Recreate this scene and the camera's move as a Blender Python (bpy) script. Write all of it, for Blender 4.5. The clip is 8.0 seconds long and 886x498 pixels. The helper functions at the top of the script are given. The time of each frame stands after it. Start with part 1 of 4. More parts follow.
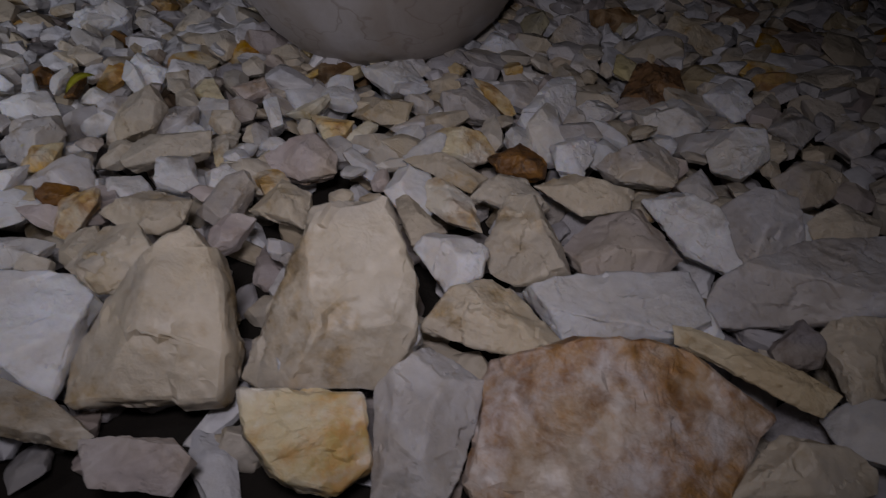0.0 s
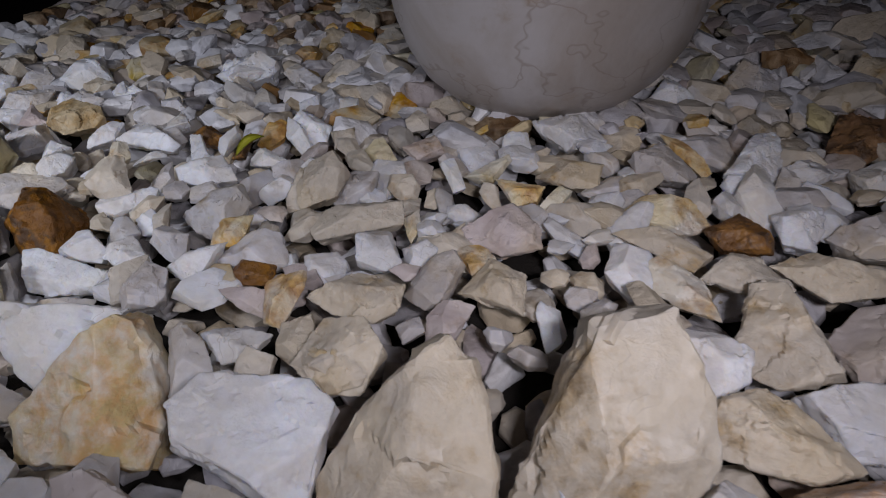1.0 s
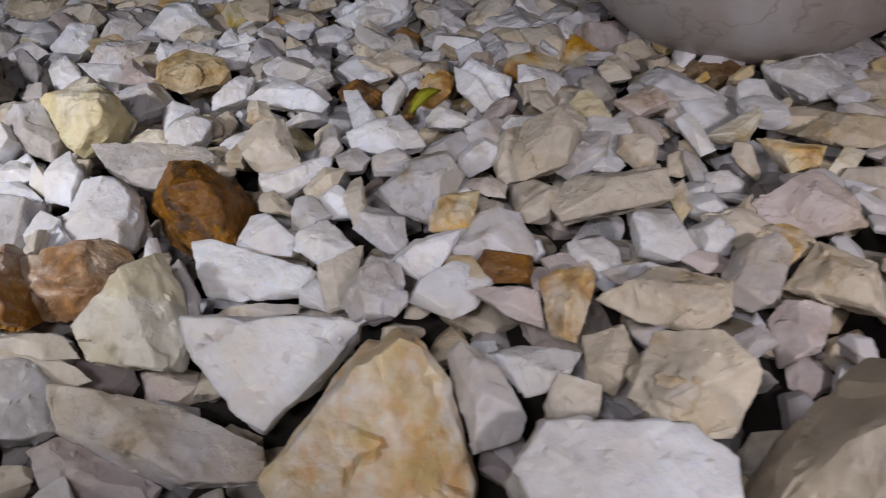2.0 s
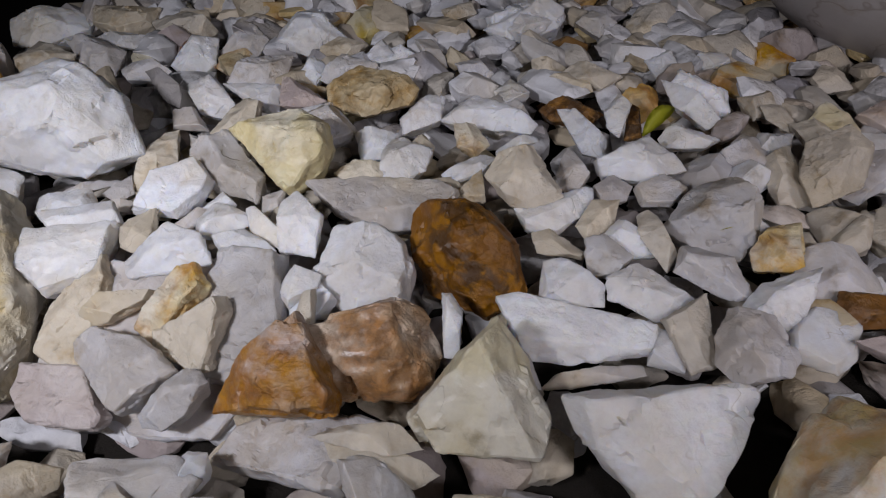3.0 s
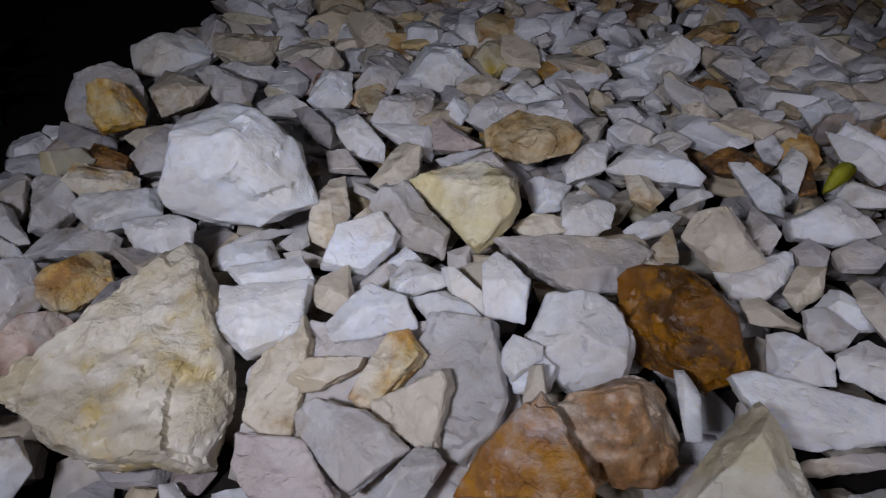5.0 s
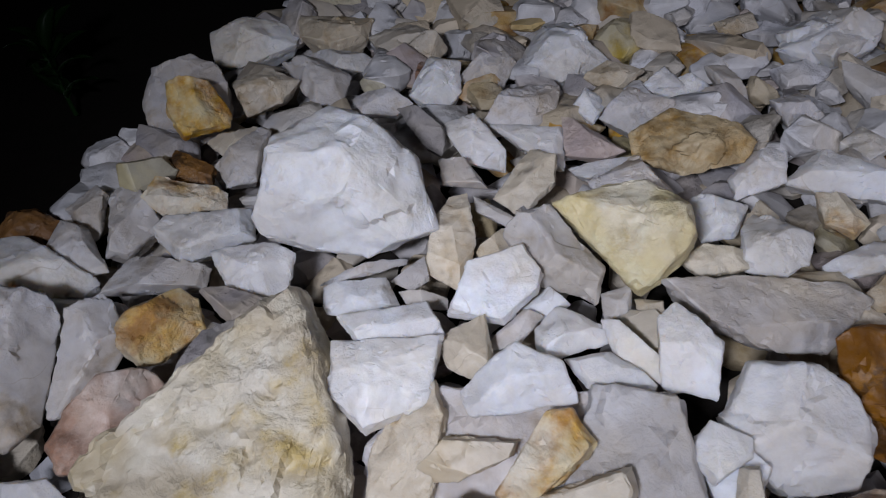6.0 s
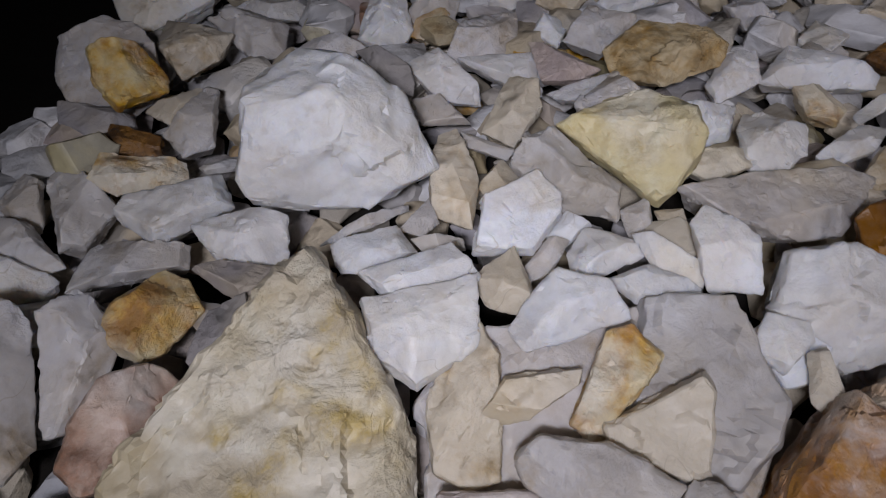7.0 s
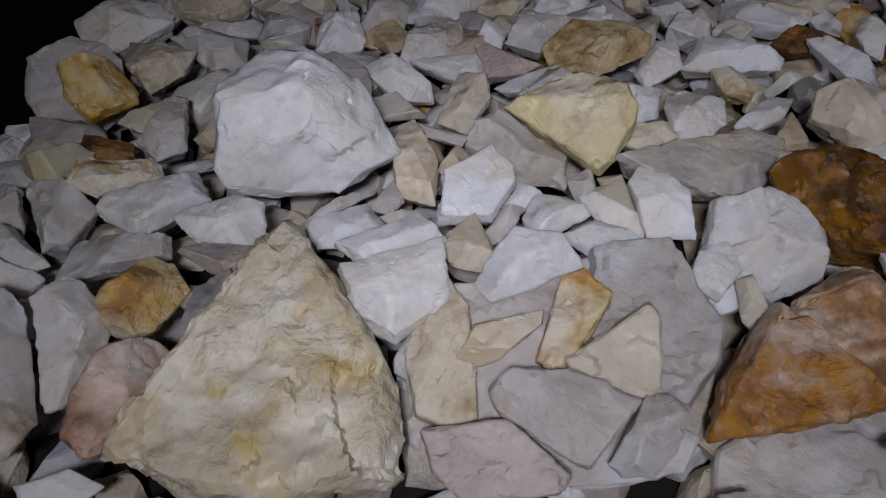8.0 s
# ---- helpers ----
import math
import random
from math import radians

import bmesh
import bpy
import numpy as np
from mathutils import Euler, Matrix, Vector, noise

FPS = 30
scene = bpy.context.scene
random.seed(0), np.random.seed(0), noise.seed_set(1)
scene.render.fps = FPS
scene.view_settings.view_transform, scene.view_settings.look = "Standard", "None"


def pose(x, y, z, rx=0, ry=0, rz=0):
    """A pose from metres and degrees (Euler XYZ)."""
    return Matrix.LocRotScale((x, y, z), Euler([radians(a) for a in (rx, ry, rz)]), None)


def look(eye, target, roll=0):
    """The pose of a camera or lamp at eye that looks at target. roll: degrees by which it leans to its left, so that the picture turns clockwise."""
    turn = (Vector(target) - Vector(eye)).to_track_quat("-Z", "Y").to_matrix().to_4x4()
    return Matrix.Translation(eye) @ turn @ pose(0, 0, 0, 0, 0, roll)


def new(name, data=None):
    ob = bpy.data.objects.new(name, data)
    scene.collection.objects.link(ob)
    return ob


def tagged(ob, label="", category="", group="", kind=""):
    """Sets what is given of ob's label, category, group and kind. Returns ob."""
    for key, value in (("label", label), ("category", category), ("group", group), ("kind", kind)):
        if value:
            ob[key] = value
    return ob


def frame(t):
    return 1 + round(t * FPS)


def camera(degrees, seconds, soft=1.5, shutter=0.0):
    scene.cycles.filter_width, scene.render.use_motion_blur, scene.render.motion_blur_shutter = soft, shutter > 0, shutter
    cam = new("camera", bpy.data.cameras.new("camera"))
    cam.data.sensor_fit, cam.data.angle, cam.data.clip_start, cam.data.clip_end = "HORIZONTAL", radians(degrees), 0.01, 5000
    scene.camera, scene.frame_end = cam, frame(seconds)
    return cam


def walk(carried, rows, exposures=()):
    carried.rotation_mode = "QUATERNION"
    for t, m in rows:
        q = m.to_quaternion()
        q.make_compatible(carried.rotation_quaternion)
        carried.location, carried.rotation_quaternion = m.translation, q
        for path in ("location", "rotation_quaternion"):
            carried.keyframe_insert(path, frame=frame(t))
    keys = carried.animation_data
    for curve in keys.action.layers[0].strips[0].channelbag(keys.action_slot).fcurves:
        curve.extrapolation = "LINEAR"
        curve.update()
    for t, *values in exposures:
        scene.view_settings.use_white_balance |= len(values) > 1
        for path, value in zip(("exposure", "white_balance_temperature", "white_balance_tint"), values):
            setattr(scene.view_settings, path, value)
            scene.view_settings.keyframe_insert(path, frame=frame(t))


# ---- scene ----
cam = camera(68.5, 8.0, soft=1.1, shutter=0.15)
EXPOSURES = [
    (0.0, -1.75, 6450, 11), (0.5, -1.5, 6300, 10), (1.0, -0.85, 6250, 10), (1.5, -0.55, 6400, 10), (2.0, -0.57, 6600, 10), (3.3, -1.0, 6500, 11),
    (4.0, -1.0, 6050, 12), (5.2, -1.3, 6200, 12), (6.3, -0.97, 6250, 10), (7.0, -1.27, 6550, 12), (8.0, -1.46, 6450, 11),
]
PATH = [
    (0, (0.156, 0.025, 0.46), (0.141, 1.579, -0.8), -0.1),
    (0.5, (0.053, 0.02, 0.528), (-0.044, 1.598, -0.696), -1.4),
    (1, (-0.038, 0.116, 0.491), (-0.212, 1.686, -0.735), -3.5),
    (1.5, (-0.159, 0.21, 0.451), (-0.268, 1.7, -0.878), -2.4),
    (2, (-0.339, 0.248, 0.42), (-0.484, 1.738, -0.906), -4.3),
    (2.2, (-0.437, 0.272, 0.397), (-0.55, 1.769, -0.925), -3.9),
    (3.3, (-0.695, 0.351, 0.416), (-0.653, 1.838, -0.92), -2.5),
    (3.5, (-0.649, 0.361, 0.419), (-0.616, 1.852, -0.915), -3.1),
    (4, (-0.641, 0.394, 0.451), (-0.638, 1.905, -0.859), -4.3),
    (4.5, (-0.743, 0.4, 0.428), (-0.774, 1.911, -0.881), -4.4),
    (5, (-0.862, 0.396, 0.445), (-0.84, 1.89, -0.884), -1.1),
    (5.2, (-0.891, 0.412, 0.441), (-0.892, 1.898, -0.897), -0.2),
    (6.3, (-0.943, 0.55, 0.399), (-1.155, 1.957, -1.007), -7.8),
    (6.5, (-0.953, 0.555, 0.393), (-1.164, 1.948, -1.027), -8.9),
    (7, (-1.026, 0.538, 0.377), (-0.891, 1.877, -1.102), -5.0),
    (7.5, (-1.087, 0.52, 0.385), (-0.715, 1.843, -1.067), -2.9),
    (8, (-1.048, 0.473, 0.376), (-0.763, 1.859, -1.037), -4.5),
]
walk(cam, [(t, look(eye, target, roll)) for t, eye, target, roll in PATH], EXPOSURES)

# ---- night: cold unseen lamps added in place of a carried torch, almost no sky ----
world = bpy.data.worlds.new("night")
world.use_nodes = True
world.node_tree.nodes["Background"].inputs["Color"].default_value = (0.35, 0.4, 0.6, 1)
world.node_tree.nodes["Background"].inputs["Strength"].default_value = 0.0008
scene.world = world


def torch_stand_in(eye, target, watts, colour):
    """A cold area lamp added over the path, unseen, for a torch carried along."""
    data = bpy.data.lights.new("torch_stand_in", "AREA")
    data.shape, data.size, data.size_y = "RECTANGLE", 0.10, 0.05
    data.energy, data.color, data.spread = watts, colour, radians(96)
    ob = new("torch_stand_in", data)
    ob.matrix_world = look(eye, target)
    return tagged(ob, kind="structure")


torch_stand_in((0.13, 0.02, 0.62), (0.10, 0.76, 0.0), 2.2, (0.985, 0.915, 0.98))
torch_stand_in((-0.42, 0.14, 0.60), (-0.42, 0.86, 0.0), 0.9, (0.95, 0.92, 1.0))
torch_stand_in((-1.12, 0.30, 0.60), (-0.92, 1.02, 0.0), 3.1, (0.92, 0.915, 1.0))


# ---- materials ----
class Nodes:
    """Short hand for wiring one material."""

    def __init__(self, name):
        self.mat = bpy.data.materials.new(name)
        self.mat.use_nodes = True
        self.tree = self.mat.node_tree
        self.bsdf = self.tree.nodes["Principled BSDF"]

    def add(self, kind, **values):
        node = self.tree.nodes.new(kind)
        for key, value in values.items():
            node.inputs[key].default_value = value
        return node

    def link(self, a, b):
        self.tree.links.new(a, b)

    def noise(self, where, scale, detail=5.0, rough=0.55, distort=0.0):
        node = self.add("ShaderNodeTexNoise", Scale=scale, Detail=detail, Roughness=rough, Distortion=distort)
        self.link(where, node.inputs["Vector"])
        return node.outputs["Fac"]

    def ramp(self, fac, low, high):
        node = self.add("ShaderNodeMapRange")
        node.interpolation_type = "SMOOTHSTEP"
        node.inputs["From Min"].default_value, node.inputs["From Max"].default_value = low, high
        self.link(fac, node.inputs["Value"])
        return node.outputs["Result"]

    def math(self, op, a, b):
        node = self.tree.nodes.new("ShaderNodeMath")
        node.operation = op
        for n, v in enumerate((a, b)):
            if isinstance(v, (int, float)):
                node.inputs[n].default_value = v
            else:
                self.link(v, node.inputs[n])
        return node.outputs[0]

    def mix(self, fac, a, b, mode="MIX"):
        node = self.tree.nodes.new("ShaderNodeMix")
        node.data_type, node.blend_type = "RGBA", mode
        if isinstance(fac, (int, float)):
            node.inputs["Factor"].default_value = fac
        else:
            self.link(fac, node.inputs["Factor"])
        for slot, v in ((6, a), (7, b)):
            if isinstance(v, tuple):
                node.inputs[slot].default_value = (*v, 1)
            else:
                self.link(v, node.inputs[slot])
        return node.outputs[2]


def stone_material(name, base, cloud, stain, amount, stain_two=None, rough=0.5, scatter=0.15, relief=1.0, per_island=False, veins=(0.42, 0.36, 0.28), warm=(0.66, 0.57, 0.42), mottle=0.25, spread=0.22, strata=0.0, stain_size=11):
    """Quartz: cloudy body, iron stains with ragged borders, fine grain, dull dirt in the pits."""
    n = Nodes(name)
    coords = n.add("ShaderNodeTexCoord").outputs["Object"]
    chance = n.add("ShaderNodeNewGeometry").outputs["Random Per Island"] if per_island else n.add("ShaderNodeObjectInfo").outputs["Random"]
    shift = n.add("ShaderNodeCombineXYZ")
    for slot, by in (("X", 37.0), ("Y", 53.0), ("Z", 71.0)):
        n.link(n.math("MULTIPLY", chance, by), shift.inputs[slot])
    moved = n.tree.nodes.new("ShaderNodeVectorMath")
    moved.operation = "ADD"
    n.link(coords, moved.inputs[0])
    n.link(shift.outputs[0], moved.inputs[1])
    where = moved.outputs[0]
    # body: milky and glassy parts that meet along fairly clean borders, softly clouded inside
    part_of = n.ramp(n.noise(where, 9, 2, 0.45, 0.25), 0.46, 0.54)
    colour = n.mix(n.math("MULTIPLY", part_of, 0.85), base, cloud)
    soft = n.ramp(n.noise(where, 17, 3, 0.5, 0.5), 0.35, 0.68)
    colour = n.mix(n.math("MULTIPLY", soft, 0.45), colour, tuple(0.5 * (c + d) for c, d in zip(cloud, warm)))
    milk = n.ramp(n.noise(where, 38, 6, 0.6, 0.4), 0.50, 0.70)
    colour = n.mix(n.math("MULTIPLY", milk, 0.35), colour, tuple(min(0.92, c * 1.18) for c in base))
    # a warm film on some of them
    film = n.math("MULTIPLY", n.ramp(n.noise(where, 8, 4, 0.55, 0.3), 0.44, 0.64), n.ramp(n.math("FRACT", n.math("MULTIPLY", chance, 29.3), 0), 0.30, 0.85))
    colour = n.mix(n.math("MULTIPLY", film, 0.6), colour, warm)
    # a few hairline cracks
    vein = n.math("ABSOLUTE", n.math("SUBTRACT", n.noise(where, 12, 3, 0.5, 0.5), 0.5), 0)
    vein = n.math("MULTIPLY", n.ramp(vein, 0.004, 0.0), n.math("MULTIPLY", n.ramp(n.noise(where, 10, 2), 0.52, 0.62), 0.5))
    colour = n.mix(vein, colour, veins)
    # iron stains with darker mottles
    blot = n.math("ADD", n.math("MULTIPLY", n.noise(where, stain_size, 5, 0.55, 0.3), 0.6), n.math("MULTIPLY", n.noise(where, 42, 8, 0.65, 0.2), 0.4))
    low = 0.72 - 0.5 * amount
    mask = n.ramp(blot, low - 0.02, low + 0.16)
    deep = n.ramp(n.noise(where, 40, 9, 0.7, 0.3), 0.43, 0.60)
    stained = n.mix(deep, stain, stain_two or tuple(c * 0.5 for c in stain))
    stained = n.mix(n.math("MULTIPLY", n.ramp(n.noise(where, 42, 9, 0.66, 0.5), 0.47, 0.58), mottle), stained, (0.05, 0.026, 0.012))
    colour = n.mix(n.math("MULTIPLY", mask, 0.92), colour, stained)
    # grain and specks of soil
    grain = n.noise(where, 160, 4, 0.7)
    colour = n.mix(n.ramp(grain, 0.35, 0.75), colour, n.mix(0.12, colour, (0.33, 0.29, 0.25)))
    speck = n.ramp(n.noise(where, 70, 6, 0.75), 0.74, 0.80)
    colour = n.mix(n.math("MULTIPLY", speck, 0.7), colour, (0.10, 0.075, 0.05))
    # each stone a little lighter or darker
    tone = n.add("ShaderNodeHueSaturation")
    n.link(n.math("ADD", n.math("MULTIPLY", n.math("FRACT", n.math("MULTIPLY", chance, 13.7), 0), spread), 1.0 - 0.75 * spread), tone.inputs["Value"])
    n.link(n.math("ADD", n.math("MULTIPLY", n.math("FRACT", n.math("MULTIPLY", chance, 7.3), 0), 0.4), 0.85), tone.inputs["Saturation"])
    n.link(colour, tone.inputs["Color"])
    n.link(tone.outputs["Color"], n.bsdf.inputs["Base Color"])
    n.link(n.math("ADD", n.math("MULTIPLY", n.noise(where, 30, 6, 0.6), 0.7), rough - 0.27), n.bsdf.inputs["Roughness"])
    n.bsdf.inputs["Specular IOR Level"].default_value = 0.42
    if scatter:
        n.bsdf.inputs["Subsurface Weight"].default_value = min(1.0, scatter * 3.2)
        n.bsdf.inputs["Subsurface Radius"].default_value = (1.0, 0.9, 0.75)
        n.bsdf.inputs["Subsurface Scale"].default_value = 0.011
    # relief: broken patches between smooth cleavage, creases, then sugary crystal grain
    squashed = n.add("ShaderNodeMapping")
    squashed.inputs["Scale"].default_value = (1.0, 1.0 + 1.3 * strata, 1.0 + 0.6 * strata)
    squashed.inputs["Rotation"].default_value = (0.3, 0.2, 0.35)
    n.link(where, squashed.inputs["Vector"])
    layers = squashed.outputs["Vector"]
    coarse = n.noise(layers, 42, 8, 0.6, 0.25)
    crease = n.ramp(n.math("ABSOLUTE", n.math("SUBTRACT", n.noise(layers, 20, 8, 0.62, 0.5), 0.5), 0), 0.0, 0.09)
    patch = n.ramp(n.noise(where, 14, 3, 0.5), 0.40, 0.58)
    sugar = n.noise(where, 330, 3, 0.6)
    broken = n.math("ADD", n.math("MULTIPLY", coarse, 1.3), n.math("MULTIPLY", crease, 0.10 * relief + 0.35 * strata))
    height = n.math("ADD", n.math("MULTIPLY", broken, n.math("ADD", n.math("MULTIPLY", patch, 0.85), 0.14)), n.math("ADD", n.math("MULTIPLY", grain, 0.035), n.math("MULTIPLY", sugar, 0.018)))
    bump = n.add("ShaderNodeBump", Strength=min(1.0, 0.8 * relief), Distance=0.006)
    n.link(height, bump.inputs["Height"])
    n.link(bump.outputs["Normal"], n.bsdf.inputs["Normal"])
    return n.mat


WHITE, GREY, CREAM = (0.88, 0.90, 0.95), (0.42, 0.41, 0.45), (0.68, 0.59, 0.46)
OCHRE, RUST, BROWN = (0.68, 0.40, 0.07), (0.46, 0.21, 0.035), (0.17, 0.085, 0.03)
STONE = {
    "W": stone_material("white_quartz", WHITE, (0.76, 0.75, 0.76), (0.66, 0.53, 0.35), 0.27, rough=0.40, scatter=0.25, relief=0.9, warm=(0.80, 0.74, 0.63)),
    "G": stone_material("grey_quartz", (0.64, 0.63, 0.65), (0.52, 0.49, 0.48), (0.54, 0.43, 0.28), 0.34, rough=0.38, scatter=0.25, relief=0.9),
    "C": stone_material("cream_quartz", (0.70, 0.63, 0.52), (0.56, 0.51, 0.44), (0.58, 0.40, 0.17), 0.40, rough=0.40, relief=0.9),
    "Y": stone_material("yellow_quartz", (0.84, 0.79, 0.66), (0.78, 0.69, 0.42), (0.64, 0.47, 0.13), 0.40, rough=0.36, relief=1.1),
    "O": stone_material("ochre_quartz", (0.78, 0.74, 0.66), (0.74, 0.64, 0.38), OCHRE, 0.53, RUST, rough=0.40, mottle=0.25, scatter=0.1, relief=1.2),
    "A": stone_material("amber_quartz", (0.80, 0.77, 0.72), (0.76, 0.64, 0.36), (0.70, 0.36, 0.04), 0.57, (0.66, 0.46, 0.10), rough=0.34, mottle=0.12, scatter=0.1, stain_size=8),
    "Q": stone_material("rust_quartz", (0.74, 0.64, 0.53), (0.52, 0.31, 0.13), (0.44, 0.19, 0.04), 0.55, (0.24, 0.10, 0.024), rough=0.26, mottle=0.5, scatter=0.0, relief=1.2),
    "S": stone_material("rust_veined_quartz", (0.74, 0.69, 0.69), (0.64, 0.53, 0.42), (0.50, 0.25, 0.06), 0.63, (0.36, 0.16, 0.045), rough=0.30, mottle=0.3, scatter=0.05, relief=1.2, stain_size=6),
    "K": stone_material("tan_quartz", (0.74, 0.64, 0.45), (0.64, 0.51, 0.32), (0.56, 0.33, 0.09), 0.45, rough=0.42, scatter=0.08, relief=1.2),
    "B": stone_material("brown_rock", (0.24, 0.115, 0.035), (0.17, 0.08, 0.03), (0.36, 0.18, 0.045), 0.62, (0.16, 0.075, 0.022), rough=0.36, scatter=0.0, relief=1.5, warm=(0.22, 0.11, 0.05), mottle=0.9),
    "R": stone_material("reddish_quartz", (0.74, 0.67, 0.63), (0.54, 0.36, 0.27), (0.40, 0.16, 0.065), 0.66, rough=0.34, scatter=0.08, relief=1.1),
    "P": stone_material("pinkish_quartz", (0.60, 0.54, 0.53), (0.48, 0.41, 0.40), (0.46, 0.31, 0.18), 0.38, rough=0.42, scatter=0.08, relief=0.9),
    "D": stone_material("dark_rock", (0.20, 0.19, 0.19), (0.32, 0.30, 0.31), (0.16, 0.10, 0.06), 0.4, rough=0.6, scatter=0.0, relief=1.4),
    "T": stone_material("cream_rock", (0.82, 0.77, 0.67), (0.55, 0.48, 0.37), (0.62, 0.46, 0.14), 0.42, (0.47, 0.37, 0.22), rough=0.36, scatter=0.05, relief=1.6, warm=(0.68, 0.56, 0.30), mottle=0.05, stain_size=16),
}
WORDS = {
    "W": "milky white quartz", "G": "pale grey translucent quartz", "C": "cream quartz", "Y": "pale yellow quartz",
    "O": "ochre-stained quartz", "A": "amber-stained white quartz", "Q": "rust-stained glossy quartz", "S": "lilac-white and rust quartz", "K": "tan yellow quartz", "B": "brown weathered",
    "R": "reddish brown and white quartz", "P": "pinkish grey quartz", "D": "dark grey rough", "T": "cream and yellow layered",
}


def soil_material():
    n = Nodes("soil")
    where = n.add("ShaderNodeTexCoord").outputs["Object"]
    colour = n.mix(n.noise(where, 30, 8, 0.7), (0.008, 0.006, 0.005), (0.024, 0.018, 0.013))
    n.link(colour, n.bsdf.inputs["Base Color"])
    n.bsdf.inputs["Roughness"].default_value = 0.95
    bump = n.add("ShaderNodeBump", Strength=0.8, Distance=0.01)
    n.link(n.noise(where, 60, 8, 0.7), bump.inputs["Height"])
    n.link(bump.outputs["Normal"], n.bsdf.inputs["Normal"])
    return n.mat


def pot_material():
    n = Nodes("pale_stoneware")
    where = n.add("ShaderNodeTexCoord").outputs["Object"]
    colour = n.mix(n.ramp(n.noise(where, 5, 6, 0.6, 0.6), 0.38, 0.65), (0.46, 0.44, 0.44), (0.36, 0.32, 0.29))
    crack = n.add("ShaderNodeTexVoronoi", Scale=7.0)
    crack.feature = "DISTANCE_TO_EDGE"
    wobble = n.mix(0.12, where, n.add("ShaderNodeTexNoise", Scale=8.0).outputs["Color"])
    n.link(wobble, crack.inputs["Vector"])
    colour = n.mix(n.math("MULTIPLY", n.ramp(crack.outputs["Distance"], 0.02, 0.0), 0.55), colour, (0.25, 0.21, 0.18))
    colour = n.mix(n.math("MULTIPLY", n.ramp(n.noise(where, 16, 7, 0.65), 0.56, 0.75), 0.5), colour, (0.30, 0.22, 0.14))
    n.link(colour, n.bsdf.inputs["Base Color"])
    n.bsdf.inputs["Roughness"].default_value = 0.45
    bump = n.add("ShaderNodeBump", Strength=0.25, Distance=0.004)
    n.link(n.noise(where, 45, 6), bump.inputs["Height"])
    n.link(bump.outputs["Normal"], n.bsdf.inputs["Normal"])
    return n.mat


def leaf_material(name, one, two):
    n = Nodes(name)
    where = n.add("ShaderNodeTexCoord").outputs["Object"]
    n.link(n.mix(n.noise(where, 60, 4), one, two), n.bsdf.inputs["Base Color"])
    n.bsdf.inputs["Roughness"].default_value = 0.45
    return n.mat


SOIL, POT = soil_material(), pot_material()
YELLOW_LEAF = leaf_material("yellow_green_leaf", (0.45, 0.50, 0.03), (0.62, 0.58, 0.06))
GREEN_LEAF = leaf_material("dark_green_leaf", (0.012, 0.05, 0.01), (0.02, 0.08, 0.014))


# ---- the ground ----
def bed_edge(y):
    """The x at which the stone bed ends towards the dark side."""
    return -1.43 + 0.31 * max(0.0, y - 0.98)


def ground_height(x, y):
    past = max(0.0, bed_edge(y) - 0.02 - x)
    return -0.075 - min(0.22, past * 1.1) + 0.008 * noise.noise(Vector((x * 6, y * 6, 0)))


def build_ground():
    """One sheet: fine under the bed, reaching the horizon in widening steps."""
    bm = bmesh.new()
    steps = lambda near, far: [*(near[0] - s for s in (4000, 400, 60, 12, 4, 1.5)), *np.linspace(near[0], near[1], far), *(near[1] + s for s in (1.5, 4, 12, 60, 400, 4000))]
    xs, ys = steps((-2.4, 1.6), 70), steps((-0.4, 3.0), 60)
    grid = [[bm.verts.new((x, y, ground_height(x, y))) for x in xs] for y in ys]
    for a, b in zip(grid, grid[1:]):
        for k in range(len(xs) - 1):
            bm.faces.new((a[k], a[k + 1], b[k + 1], b[k])).smooth = True
    mesh = bpy.data.meshes.new("ground")
    bm.to_mesh(mesh)
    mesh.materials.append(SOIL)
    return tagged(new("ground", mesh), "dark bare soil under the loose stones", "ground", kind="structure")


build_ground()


# ---- stones ----
def cleaved(planes):
    """The corners of the solid that lies behind all the planes (rows of normal and distance)."""
    n, d = planes[:, :3], planes[:, 3]
    trio = np.array([(a, b, c) for a in range(len(n)) for b in range(a) for c in range(b)])
    m = n[trio]
    sound = np.abs(np.linalg.det(m)) > 1e-3
    places = np.linalg.solve(m[sound], d[trio[sound]][..., None])[..., 0]
    return places[(places @ n.T <= d + 1e-6).all(1)]


